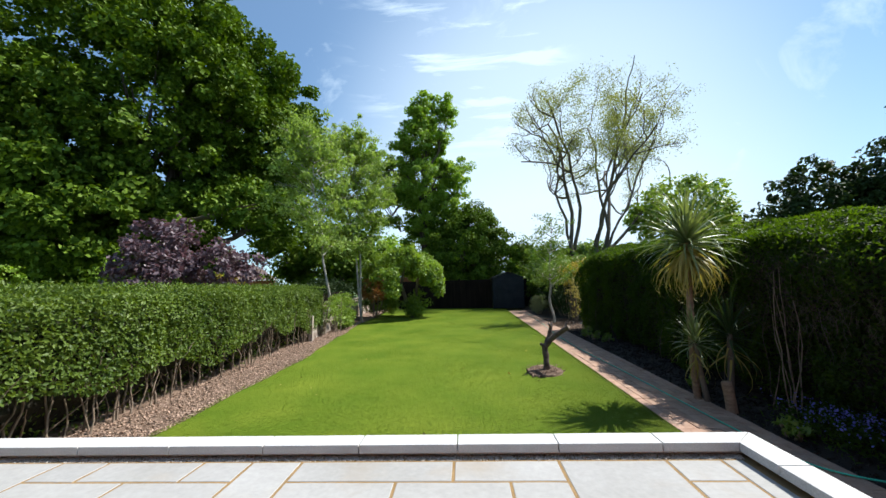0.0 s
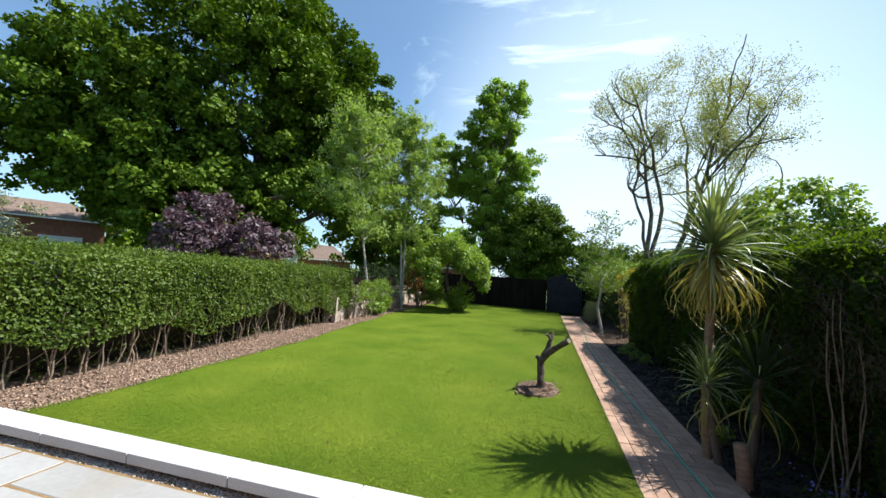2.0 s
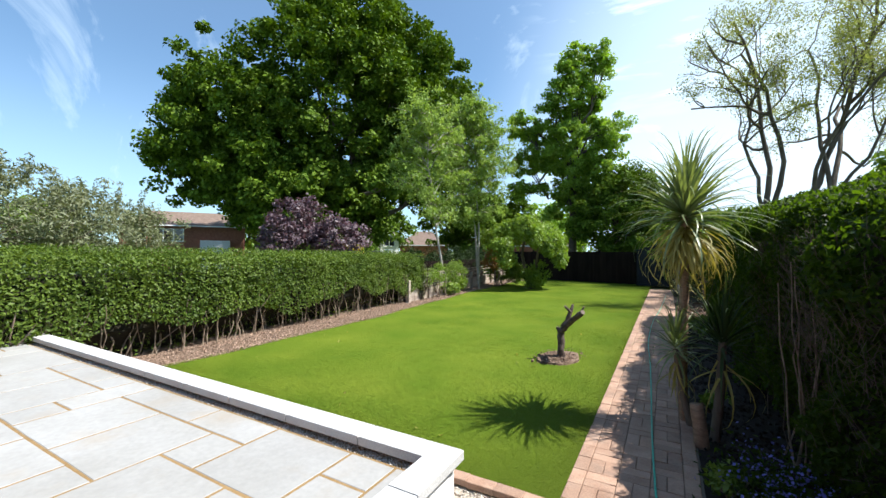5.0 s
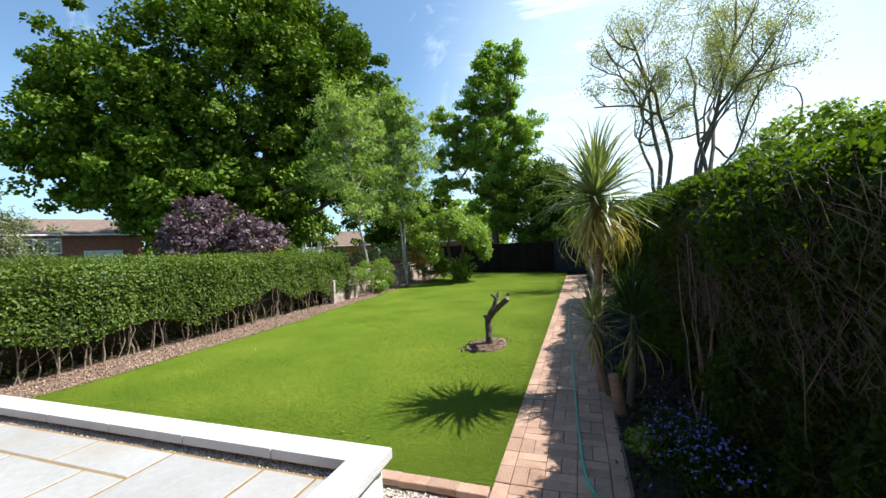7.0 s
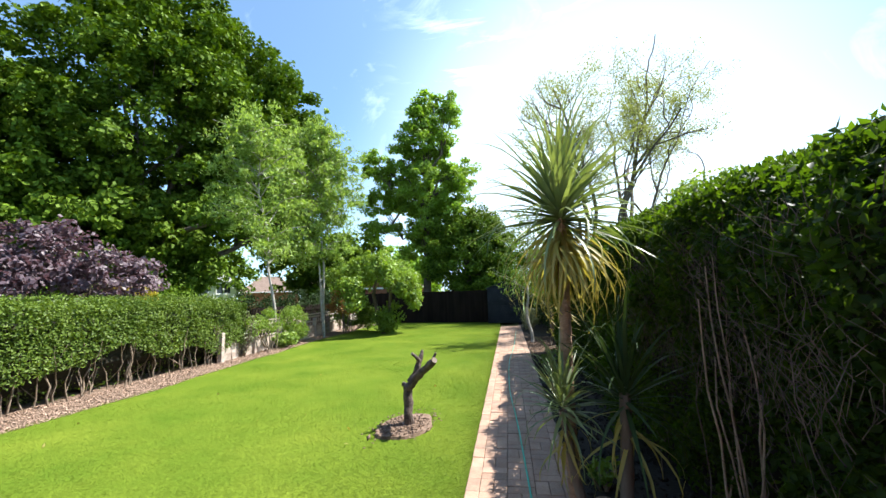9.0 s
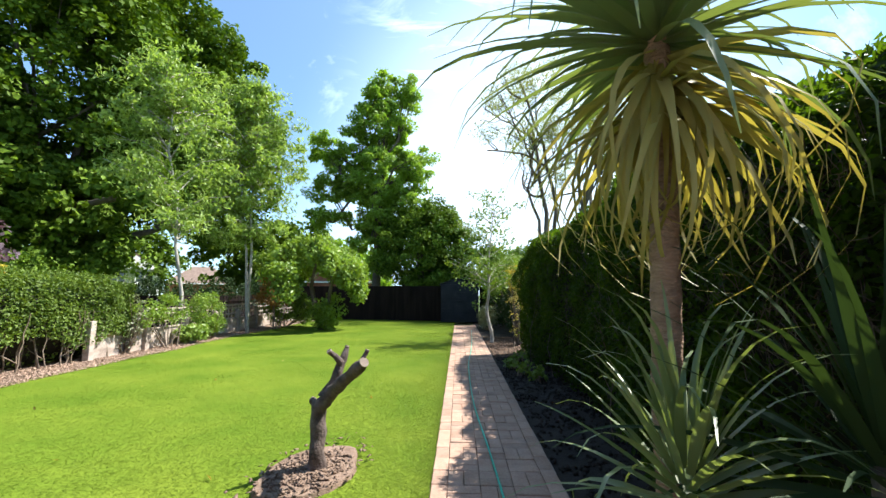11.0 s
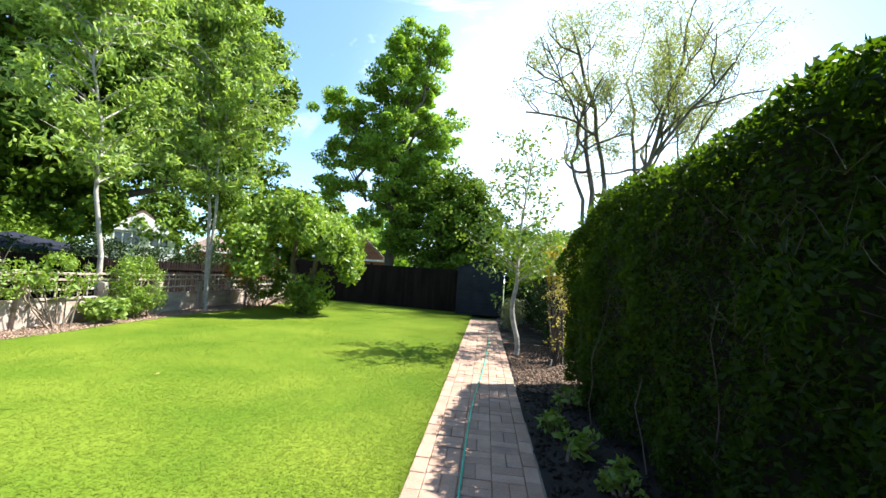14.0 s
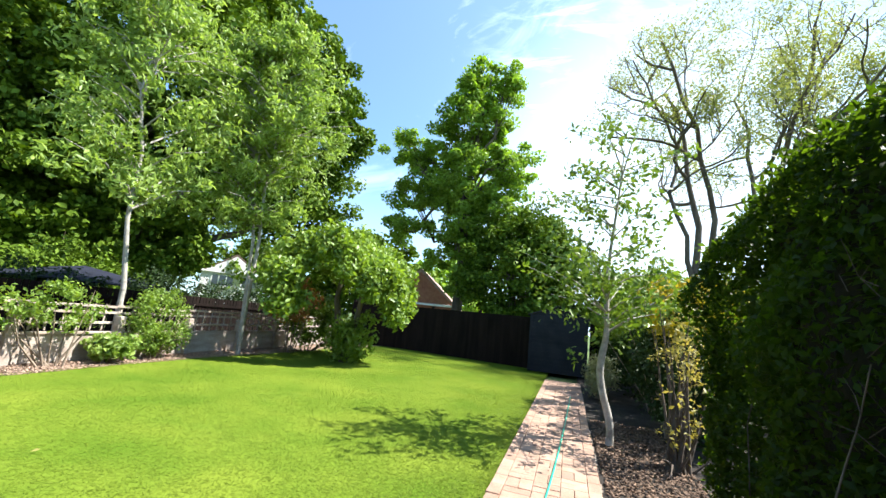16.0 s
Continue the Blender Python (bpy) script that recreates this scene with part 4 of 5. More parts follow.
feathery_tree("slender_tree", (-6.6, 14.25, 0), "twin-stemmed pale-barked tree with feathery light green leaves", 22, (-0.75, -0.2), 8.4, 1.75, 0.37, 40, stems_at=((-0.15, 0.0), (0.45, 0.2)))


# weeping shrub tree on the lawn's corner
rng = np.random.default_rng(31)
tubes = [([(0, 0, -0.05), (-0.08, 0.02, 0.3), (-0.3, 0, 0.75), (-0.5, 0.05, 1.5), (-0.35, 0, 2.3)], [0.16, 0.11, 0.09, 0.07, 0.05]),
         ([(-0.05, 0, 0.2), (0.15, 0, 0.9), (0.25, 0, 1.7), (0.1, 0.1, 2.5)], [0.08, 0.07, 0.06, 0.04])]
cs = []
for k in range(230):
    a = rng.uniform(0, 2 * np.pi)
    rr = 1.7 * math.sqrt(rng.uniform(0.05, 1)) * (1.15 if math.cos(a) < 0 else 0.95)
    zt = 2.95 - 0.28 * rr ** 2 + rng.normal() * 0.1 + 0.6 * noise.noise((math.cos(a) * rr * 1.3, math.sin(a) * rr * 1.3, 3.3)) - 0.12 * rr * math.cos(a)
    cs.append((rr * math.cos(a) - 0.35, rr * math.sin(a), zt))
    if rr > 1.15 and math.cos(a) > -0.25:
        for q in range(3):
            cs.append((rr * math.cos(a) * 1.03 - 0.35, rr * math.sin(a) * 1.03, zt - rng.uniform(0.1, 0.4 + 0.5 * (math.sin(a * 3 + 1) > 0.1))))
for k in range(26):
    cs.append((0.15 + rng.normal() * 0.22, rng.normal() * 0.22, 0.55 + rng.normal() * 0.28))
weep = tree_thing("weeping_tree", (-4.55, 15.45, 0), "low weeping tree with a dome of drooping green leaves", tubes, clump_leaves(np.array(cs), np.full(len(cs), 0.27), 64, 0.125, 0.55, 0.4, 0.9, droop=0.8), M_TRUNK, L_WEEP)

# bare-limbed curly willow beyond the right hedge


def willow(at, seed):
    rng = np.random.default_rng(seed)
    tubes, tips = [], []
    mid, wide = np.array([1.6, 0, 9.9]), np.array([6.3, 5.0, 7.1])
    inside = lambda q: (((np.asarray(q) - mid) / wide) ** 2).sum() < 1
    for x, d, ln, r in ((-0.6, (-0.34, 0.0, 1.0), 10.5, 0.21), (-0.4, (-0.12, 0.2, 1.0), 11.5, 0.19), (0.9, (0.06, 0.0, 1.0), 12.0, 0.21), (1.0, (0.26, -0.1, 1.0), 11.5, 0.2), (1.1, (0.45, 0.1, 1.0), 10.5, 0.17), (-0.5, (-0.5, -0.2, 1.0), 9.0, 0.15), (0.8, (0.15, -0.4, 1.0), 9.5, 0.15), (1.1, (0.7, 0.0, 1.0), 10.5, 0.16), (1.0, (0.58, -0.3, 1.0), 9.5, 0.13)):
        t2, p2 = grow((x, 0, 2.6), d, ln, r * 0.75, 3, rng, 0.34, 0.05, 5, 0.45, 0.3, 9)
        for path, rad in t2:
            k = 0
            while k < len(path) and (k == 0 and path[0][2] < 4 or inside(path[k]) or path[k][2] < 4):
                k += 1
            if k > 1:
                tubes.append((path[:k], rad[:k]))
        tips += [q for q in p2 if inside(q)]
    tubes.append(([(-0.3, 0, -0.2), (-0.4, 0, 1.4), (-0.6, 0, 2.8)], [0.3, 0.25, 0.17]))
    tubes.append(([(0.9, 0, -0.2), (0.95, 0, 1.4), (1.0, 0, 2.8)], [0.3, 0.25, 0.17]))
    tips = np.array(tips)
    cs = tips + rng.normal(size=tips.shape) * 0.2
    lv = clump_leaves(cs, np.full(len(cs), 0.42), 6, 0.14, 0.34, 0.2, 0.9, droop=0.6)
    return tree_thing("willow_tree", at, "twisted willow with sparse yellow-green spring leaves", tubes, lv, M_TRUNK, L_WILLOW)


willow((5.9, 24.5, 0), 44)

# ---- palm ----
PALM = (0.78, 2.78, 0.0)


def sword_mesh(name, length, width, bend, mat, twist=0.0, fold=0.25, segs=7):
    """A sword leaf along +x that arches down, folded along its midrib."""
    v, f = [], []
    for k in range(segs + 1):
        q = k / segs
        a = bend * q * q
        x = length * (math.sin(a) / a if a > 1e-3 else 1) * q * (1 - 0.12 * a * q)
        z = -length * q * (1 - math.cos(a)) / max(a, 1e-3) * 0.9
        w = width * (0.55 + 0.45 * math.sin(math.pi * min(1, q * 1.6 + 0.1))) * (1 - q ** 3) + 0.001
        t = twist * q
        v += [(x, w * math.cos(t), z + w * (fold + math.sin(t))), (x, 0, z), (x, -w * math.cos(t), z + w * (fold - math.sin(t)))]
        if k < segs:
            o = 3 * k
            f += [(o, o + 1, o + 4, o + 3), (o + 1, o + 2, o + 5, o + 4)]
    return raw_mesh(name, v, f, mat, True)


def rosette(parent, centre, n, length, mat, seed, lo=-25, hi=88, width=0.021, hang=0, dry=None):
    pick = random.Random(seed)
    fresh = [sword_mesh("leaf", length * (0.8 + 0.08 * (k % 4)), width, 0.25 + 0.22 * (k % 5), mat, 0.3 * (k % 3 - 1)) for k in range(10)]
    for k in range(n):
        q = (k + 0.5) / n
        el = lo + (hi - lo) * q ** 0.8 + pick.uniform(-7, 7)
        az = k * 137.5 + pick.uniform(-15, 15)
        r = 0.03
        up = 0.18 * q
        part("leaf", fresh[k % 10], parent, m=pose(centre[0] + r * math.cos(radians(az)), centre[1] + r * math.sin(radians(az)), centre[2] + up, 0, 0, az) @ pose(0, 0, 0, pick.uniform(-25, 25), -el, 0))
    if hang:
        old = [sword_mesh("dry_leaf", length * (0.7 + 0.09 * (k % 4)), width * 0.9, 0.8 + 0.25 * (k % 4), dry, 0.5 * (k % 3 - 1), 0.35) for k in range(8)]
        for k in range(hang):
            az = k * 137.5 + 40
            el = pick.uniform(-72, -8)
            part("dry_leaf", old[k % 8], parent, "yellowed hanging leaf", pose(centre[0], centre[1], centre[2] - pick.uniform(0.0, 0.2), 0, 0, az) @ pose(0, 0, 0, pick.uniform(-30, 30), -el, 0))


palm = empty("palm_tree", pose(*PALM), "cabbage palm with green sword leaves and a yellow dry skirt", "palm tree")
pts = [(0.0, 0.0, -0.05), (-0.02, 0.0, 0.4), (-0.01, 0.02, 0.9), (0.0, 0.0, 1.4), (0.01, 0.0, 1.85), (0.01, 0, 2.05)]
rings = []
for k in range(45):
    q = k / 44 * (len(pts) - 1)
    i = min(len(pts) - 2, int(q))
    p = np.array(pts[i]) + (np.array(pts[i + 1]) - np.array(pts[i])) * (q - i)
    rings.append((p, 0.044 - 0.01 * k / 44 + 0.003 * (k % 2)))
part("trunk", raw_mesh("trunk", *tube_arrays([r[0] for r in rings], [r[1] for r in rings], 12), M_PALMBARK, True), palm)
rosette(palm, (0.01, 0, 1.96), 190, 0.83, L_PALM, 3, width=0.0165, hang=115, dry=L_DRY)

small_palm = empty("small_palm", pose(0.72, 2.6, 0), "small cabbage palm offshoot with pale narrow leaves by the path", "palm tree")
# Tree bark in place of palm bark darkens this trunk for the shade.
part("trunk", raw_mesh("trunk", *tube_arrays([(0.12, 0.06, -0.05), (0.04, 0.02, 0.3), (-0.02, 0, 0.72)], [0.036, 0.031, 0.026], 10), M_TRUNK, True), small_palm)
rosette(small_palm, (-0.02, 0, 0.68), 70, 0.46, L_PALM, 6, lo=-30, width=0.011, hang=14, dry=L_DRY)
# Dark leaf and bark colours stand in for the hedge's shade here.
shaded_palm = empty("second_palm", pose(1.06, 2.5, 0), "young cabbage palm, long arching leaves coloured dark for the hedge's shade", "palm tree")
part("trunk", raw_mesh("trunk", *tube_arrays([(-0.06, 0.0, -0.05), (-0.02, 0, 0.4), (0, 0, 0.85)], [0.042, 0.038, 0.032], 10), M_TRUNK, True), shaded_palm)
rosette(shaded_palm, (0, 0, 0.76), 58, 0.7, L_DARK, 9, lo=-30, width=0.0125, hang=10, dry=L_DRY)

# ---- pruned stump on the lawn ----
stump = empty("tree_stump", pose(-0.8, 4.42, 0), "dark pruned tree stump with lopped forked branches", "tree stump")


def bark_tube(name, path, radii, seed, mat=M_STUMP, sides=14, parent=stump):
    """A knobbly limb with closely spaced rings."""
    path = np.array(path, float)
    n = (len(path) - 1) * 8 + 1
    s = np.linspace(0, len(path) - 1, n)
    i = np.minimum(s.astype(int), len(path) - 2)
    f = (s - i)[:, None]
    p = path[i] * (1 - f) + path[i + 1] * f
    k = np.ones(5) / 5
    sm = np.stack([np.convolve(np.pad(p[:, a], 2, mode="edge"), k, "valid") for a in range(3)], 1)
    r = np.interp(s, np.arange(len(path)), radii)
    v, fc = tube_arrays(sm, r, sides)
    for q in range(len(v)):
        c = sm[q // sides]
        d = v[q] - c
        v[q] = c + d * (1 + 0.36 * noise.noise((v[q][0] * 14 + seed, v[q][1] * 14, v[q][2] * 9)) + 0.12 * noise.noise((v[q][0] * 40, v[q][1] * 40 + seed, v[q][2] * 30)))
    return part(name, raw_mesh(name, v, fc, mat, True), parent)


def cut_face(at, way, radius, seed):
    """The pale sawn end of a limb."""
    bm = bmesh.new()
    bmesh.ops.create_cone(bm, cap_ends=True, segments=16, radius1=radius, radius2=radius * 0.96, depth=0.012)
    for q in bm.verts:
        q.co *= 1 + 0.1 * noise.noise((q.co.x * 30 + seed, q.co.y * 30, 0))
    part("cut_end", bm_mesh("cut_end", bm, M_CUT), stump, "pale sawn end", Matrix.Translation(at) @ Vector(way).to_track_quat("Z", "Y").to_matrix().to_4x4())


bark_tube("trunk", [(0, 0, -0.04), (0.01, 0.0, 0.15), (0.0, 0.03, 0.34), (0.0, 0.04, 0.46)], [0.07, 0.052, 0.046, 0.05], 1)
bark_tube("branch", [(0.0, 0.03, 0.41), (0.09, 0.02, 0.53), (0.23, -0.06, 0.65), (0.36, -0.19, 0.765)], [0.052, 0.047, 0.043, 0.037], 2)
bark_tube("branch", [(0.03, 0.04, 0.47), (0.09, 0.08, 0.6), (0.13, 0.1, 0.71), (0.15, 0.16, 0.82)], [0.042, 0.036, 0.03, 0.018], 3)
bark_tube("branch", [(0.13, 0.09, 0.71), (0.1, 0.04, 0.77), (0.07, 0.0, 0.81)], [0.026, 0.021, 0.02], 4)
bark_tube("branch", [(0.3, -0.12, 0.71), (0.33, -0.11, 0.77), (0.36, -0.1, 0.83)], [0.022, 0.018, 0.016], 5)
bark_tube("branch", [(0.0, 0.04, 0.42), (-0.05, 0.07, 0.445), (-0.065, 0.08, 0.455)], [0.032, 0.028, 0.027], 6)
cut_face((0.363, -0.193, 0.768), (0.55, -0.55, 0.45), 0.034, 1)
cut_face((0.15, 0.161, 0.822), (0.1, 0.4, 0.8), 0.017, 2)
cut_face((0.069, -0.001, 0.811), (-0.5, -0.5, 0.6), 0.019, 3)
cut_face((0.361, -0.1, 0.832), (0.3, 0.1, 0.8), 0.015, 4)
cut_face((-0.068, 0.082, 0.456), (-0.9, 0.3, 0.3), 0.026, 5)

# ---- far houses and trees ----


def house_window(parent, x, y, z, w, h, ang=0, lights=2):
    """A window with frame, bars and panes; x, y, z is its lower middle, facing -y."""
    win = part("window", bm_mesh("window", box_bm(-w / 2, w / 2, -0.05, 0.02, -0.06, 0.0, 0.01), M_UPVC), parent, "white window sill", pose(x, y, z, 0, 0, ang))
    bm = box_bm(-w / 2, -w / 2 + 0.09, -0.03, 0.03, 0, h)
    box_bm(w / 2 - 0.09, w / 2, -0.03, 0.03, 0, h, bm=bm)
    box_bm(-w / 2 + 0.09, w / 2 - 0.09, -0.03, 0.03, 0, 0.09, bm=bm)
    box_bm(-w / 2 + 0.09, w / 2 - 0.09, -0.03, 0.03, h - 0.09, h, bm=bm)
    for k in range(1, lights):
        q = -w / 2 + w * k / lights
        box_bm(q - 0.05, q + 0.05, -0.028, 0.028, 0.09, h - 0.09, bm=bm)
    part("frame", bm_mesh("frame", bm, M_UPVC), win)
    for k in range(lights):
        part("pane", bm_mesh("pane", box_bm(-w / 2 + w * k / lights + 0.05, -w / 2 + w * (k + 1) / lights - 0.05, -0.008, 0.008, 0.08, h - 0.08), M_GLASS), win)


def house(name, at, ang, w, d, eave, ridge, wall_mat, label, windows, hip=0.0, chimney=None, gable_front=False, tile=M_TILE, o=0.35):
    th = empty(name, pose(at[0], at[1], -0.1, 0, 0, ang), label, "house")
    part("wall", bm_mesh("wall", box_bm(-w / 2, w / 2, 0, d, 0, eave), wall_mat), th)
    bm = bmesh.new()
    if gable_front:
        pts = [(-w / 2 - o, -o, eave - 0.15), (w / 2 + o, -o, eave - 0.15), (w / 2 + o, d + o, eave - 0.15), (-w / 2 - o, d + o, eave - 0.15), (0, -o, ridge), (0, d + o, ridge)]
        fs = [(0, 4, 5, 3), (1, 2, 5, 4), (0, 3, 2, 1), (0, 1, 4), (3, 5, 2)]
    else:
        pts = [(-w / 2 - o, -o, eave - 0.15), (w / 2 + o, -o, eave - 0.15), (w / 2 + o, d + o, eave - 0.15), (-w / 2 - o, d + o, eave - 0.15), (-w / 2 + hip, d / 2, ridge), (w / 2 - hip, d / 2, ridge)]
        fs = [(0, 1, 5, 4), (2, 3, 4, 5), (1, 2, 5), (3, 0, 4), (0, 3, 2, 1)]
    vs = [bm.verts.new(q) for q in pts]
    for f in fs:
        bm.faces.new([vs[q] for q in f])
    bmesh.ops.recalc_face_normals(bm, faces=list(bm.faces))
    roof = part("roof", bm_mesh("roof", bm, tile), th, "brown tiled roof")
    if gable_front:
        bm = bmesh.new()
        vs = [bm.verts.new(q) for q in ((-w / 2, -0.02, eave - 0.2), (w / 2, -0.02, eave - 0.2), (0, -0.02, ridge - 0.25), (-w / 2, 0.02, eave - 0.2), (w / 2, 0.02, eave - 0.2), (0, 0.02, ridge - 0.25))]
        for f in ((0, 1, 2), (3, 5, 4), (0, 3, 4, 1), (1, 4, 5, 2), (2, 5, 3, 0)):
            bm.faces.new([vs[q] for q in f])
        part("gable", bm_mesh("gable", bm, wall_mat), th, m=pose(0, -o - 0.02, 0))
    part("gutter", bm_mesh("gutter", box_bm(-w / 2 - o, w / 2 + o, -o - 0.1, -o - 0.005, eave - 0.2, eave - 0.08, 0.02), M_UPVC), th, "white gutter")
    for x, z, ww, h, k in windows:
        house_window(th, x, -0.035, z, ww, h, 0, k)
    if chimney:
        part("chimney", bm_mesh("chimney", box_bm(chimney - 0.4, chimney + 0.4, d / 2 - 0.3, d / 2 + 0.3, eave, ridge + 1.0, 0.02), M_BRICK), roof)
    return th


house("white_house", (-30.8, 37.19), 50, 5.4, 7.5, 3.8, 5.6, M_WHITE, "white painted gabled house with dark casement windows", [(-0.9, 2.3, 1.95, 1.2, 3), (1.45, 2.3, 1.48, 1.2, 2)], 0, None, True, M_TILE, 0.08)
bungalow = house("brick_bungalow", (-39.1, 18.9), 62, 10, 8, 4.2, 5.7, M_BRICK, "red brick house with brown tiled roof and white windows", [(-3.8, 2.7, 1.4, 1.2, 1), (-1.4, 2.6, 2.4, 1.2, 3)], 2.0)
part("porch", bm_mesh("porch", box_bm(1.1, 3.6, -0.9, -0.02, 0, 2.7, 0.03), M_WHITE), bungalow, "white flat-roofed porch")
house("tiled_bungalow", (-32.0, 50.0), 33, 7.5, 7, 2.7, 4.9, M_BRICK, "brown tiled hipped roof of a far bungalow", [], 2.6)
house("gabled_house", (-8.1, 29.0), 12, 4.4, 7, 2.3, 4.3, M_BRICK, "small house with a sunlit orange-brown gabled tile roof", [], 0, None, True, M_TILEWARM, 0.15)

broad_tree("far_tree", (13, 26, 0), "far mid-green broadleaf tree beyond the hedge", 51, [((0, 0, 5.5), (3.2, 3, 2.8)), ((2, 0, 4), (2.5, 2.5, 2.2))], 160, 70, 0.8, 0.3, M_TRUNK, L_WEEP, 0.25, 4, 6)
broad_tree("far_tree", (21, 24, 0), "far dark conifer-like tree beyond the hedge", 52, [((0, 0, 5), (2.8, 2.8, 4.2)), ((2.2, 0, 4), (2.2, 2.2, 3.6)), ((-2.4, 0, 3.6), (2, 2, 3))], 220, 70, 0.7, 0.3, M_TRUNK, L_DARK, 0.3, 5, 6)
broad_tree("far_tree", (26, 21, 0), "far drooping grey-green tree beyond the hedge", 53, [((0, 0, 7.6), (3, 3, 5.2)), ((1.8, 0, 5.6), (2.5, 2.5, 4.8)), ((-3.0, 0.5, 5.4), (2.2, 2.2, 3.6))], 280, 70, 0.8, 0.3, M_TRUNK, L_DARK, 0.3, 6, 6)
broad_tree("far_tree", (3.6, 25.5, 0), "light green sapling foliage beyond the shed", 54, [((0, 0, 2.6), (2.4, 1.6, 1.5)), ((2.4, 0, 2.6), (1.9, 1.6, 1.4))], 130, 60, 0.5, 0.2, M_TRUNK, L_BRIGHT, 0.1, 2, 6)
grey_bush = broad_tree("grey_bush_tree", (-15.5, 1.8, 0), "tall grey-green shrubby tree with upright shoots behind the clipped hedge", 55, [((0, 0, 2.6), (2.2, 3.2, 1.4)), ((0.3, 2.2, 2.2), (1.8, 2.0, 1.1)), ((0, -3.5, 2.7), (2, 3, 1.6))], 620, 60, 0.4, 0.13, M_TRUNK, L_GREY, 0.12, 2, 12, 0.3, 0.35)
rng = np.random.default_rng(155)
cs = []
for k in range(70):
    y = rng.uniform(-5.5, 3.6)
    b = np.array([rng.uniform(-1.2, 1.4), y, 3.5 - 0.28 * max(0, y + 0.5)])
    e = b + np.array([rng.normal() * 0.15, rng.normal() * 0.15, rng.uniform(0.45, 1.1)])
    cs += [b + (e - b) * q for q in np.linspace(0, 1, 9)]
cs = np.array(cs)
tagged(part("shoot_mass", raw_mesh("shoot_mass", *clump_leaves(cs, np.full(len(cs), 0.11), 9, 0.12, 0.35, 0.0, 0.9), L_GREY), grey_bush), "upright leafy shoots", kind="stuff")
broad_tree("purple_tree", (-9.25, 7.1, 0), "purple-leaved small tree behind the clipped hedge", 56, [((-0.5, -0.1, 2.65), (0.7, 0.8, 0.75)), ((0.6, 0.5, 2.0), (1.0, 0.9, 0.7)), ((-0.6, -0.6, 2.0), (0.9, 0.8, 0.7))], 210, 46, 0.24, 0.11, M_TRUNK, L_PURPLE, 0.07, 1.6, 8, 0.2)

# woodland edge far behind everything
for k, (x, y, s, mt) in enumerate(((-13.5, 33, 1.0, L_OAK), (-19, 36, 1.1, L_OAK), (-44, 36, 1.2, L_OAK), (-12, 44, 1.0, L_MAPLE), (-20, 50, 1.1, L_OAK), (-2, 48, 0.8, L_DARK), (6, 50, 0.8, L_MAPLE), (14, 46, 0.8, L_WEEP), (24, 44, 1.0, L_DARK), (34, 38, 1.0, L_MAPLE), (36, 24, 0.9, L_MAPLE), (-34, 40, 1.2, L_OAK), (-46, 30, 1.0, L_MAPLE), (-50, 12, 0.9, L_WEEP), (-44, -2, 0.8, L_OAK), (36, 8, 0.9, L_OAK))):
    broad_tree("distant_tree", (x, y, 0), "distant green tree on the skyline", 70 + k, [((0, 0, 4.2 * s), (3.6 * s, 3.2 * s, 3.0 * s)), ((2 * s, 0, 3.2 * s), (3 * s, 3 * s, 2.4 * s))], 130, 50, 1.0, 0.42, M_TRUNK, mt, 0.3, 3.5 * s, 5)

house_wall = tagged(part("wall_house", bm_mesh("wall_house", box_bm(-9, 4, -7.7, -7.4, -0.1, 5.2), M_BRICK)), "plain brick back wall of the house", "wall", kind="structure")

# ---- brick path ----
brick_path = empty("brick_path", pose(0, 0, 0), "weathered buff-red clay paver path in basket weave", "path", kind="structure")
PW = 0.84
UNIT = 0.21


def paver_mesh(seed):
    bm = box_bm(-0.1035, 0.1035, -0.0508, 0.0508, -0.045, 0.0)
    top = [e for e in bm.edges if all(abs(q.co.z) < 1e-5 for q in e.verts)]
    bmesh.ops.bevel(bm, geom=top, offset=0.004, segments=1, affect="EDGES")
    for q in bm.verts:
        q.co += 0.0018 * Vector((noise.noise(q.co * 30 + Vector((seed, 0, 0))), noise.noise(q.co * 30 + Vector((0, seed, 5))), 0.6 * noise.noise(q.co * 25 + Vector((3, 1, seed)))))
    return bm_mesh("paver", bm, M_PAVER)


pavers = [paver_mesh(k) for k in range(6)]
spots = []
y = 0.3
row = 0
while y < 17.7:
    for cx in range(3):
        x0 = 0.105 + cx * UNIT
        if (row + cx) % 2:
            spots += [(x0 + 0.0525, y + UNIT / 2, 90), (x0 + 0.1575, y + UNIT / 2, 90)]
        else:
            spots += [(x0 + UNIT / 2, y + 0.0525, 0), (x0 + UNIT / 2, y + 0.1575, 0)]
    spots += [(0.0525, y + UNIT / 2, 90), (PW - 0.0525, y + UNIT / 2 + 0.05, 90)]
    y += UNIT
    row += 1
pick = random.Random(21)
rest = []
for k, (x, yy_, a) in enumerate(spots):
    m = pose(x, yy_, 0.004 + pick.uniform(-0.004, 0.003), pick.uniform(-0.9, 0.9), pick.uniform(-0.9, 0.9), a + pick.uniform(-0.7, 0.7))
    if yy_ < 8.3:
        part("paver", pavers[k % 6], brick_path, m=m)
    else:
        me = pavers[k % 6]
        vs = np.array([m @ q.co for q in me.vertices])
        rest.append((vs, me))
bmv, bmf, o = [], [], 0
for vs, me in rest:
    bmv += [tuple(q) for q in vs]
    bmf += [tuple(i + o for i in f.vertices) for f in me.polygons]
    o += len(vs)
me = bpy.data.meshes.new("far_pavers")
me.from_pydata(bmv, [], bmf)
me.materials.append(M_PAVER)
tagged(part("far_pavers", me, brick_path), kind="stuff")

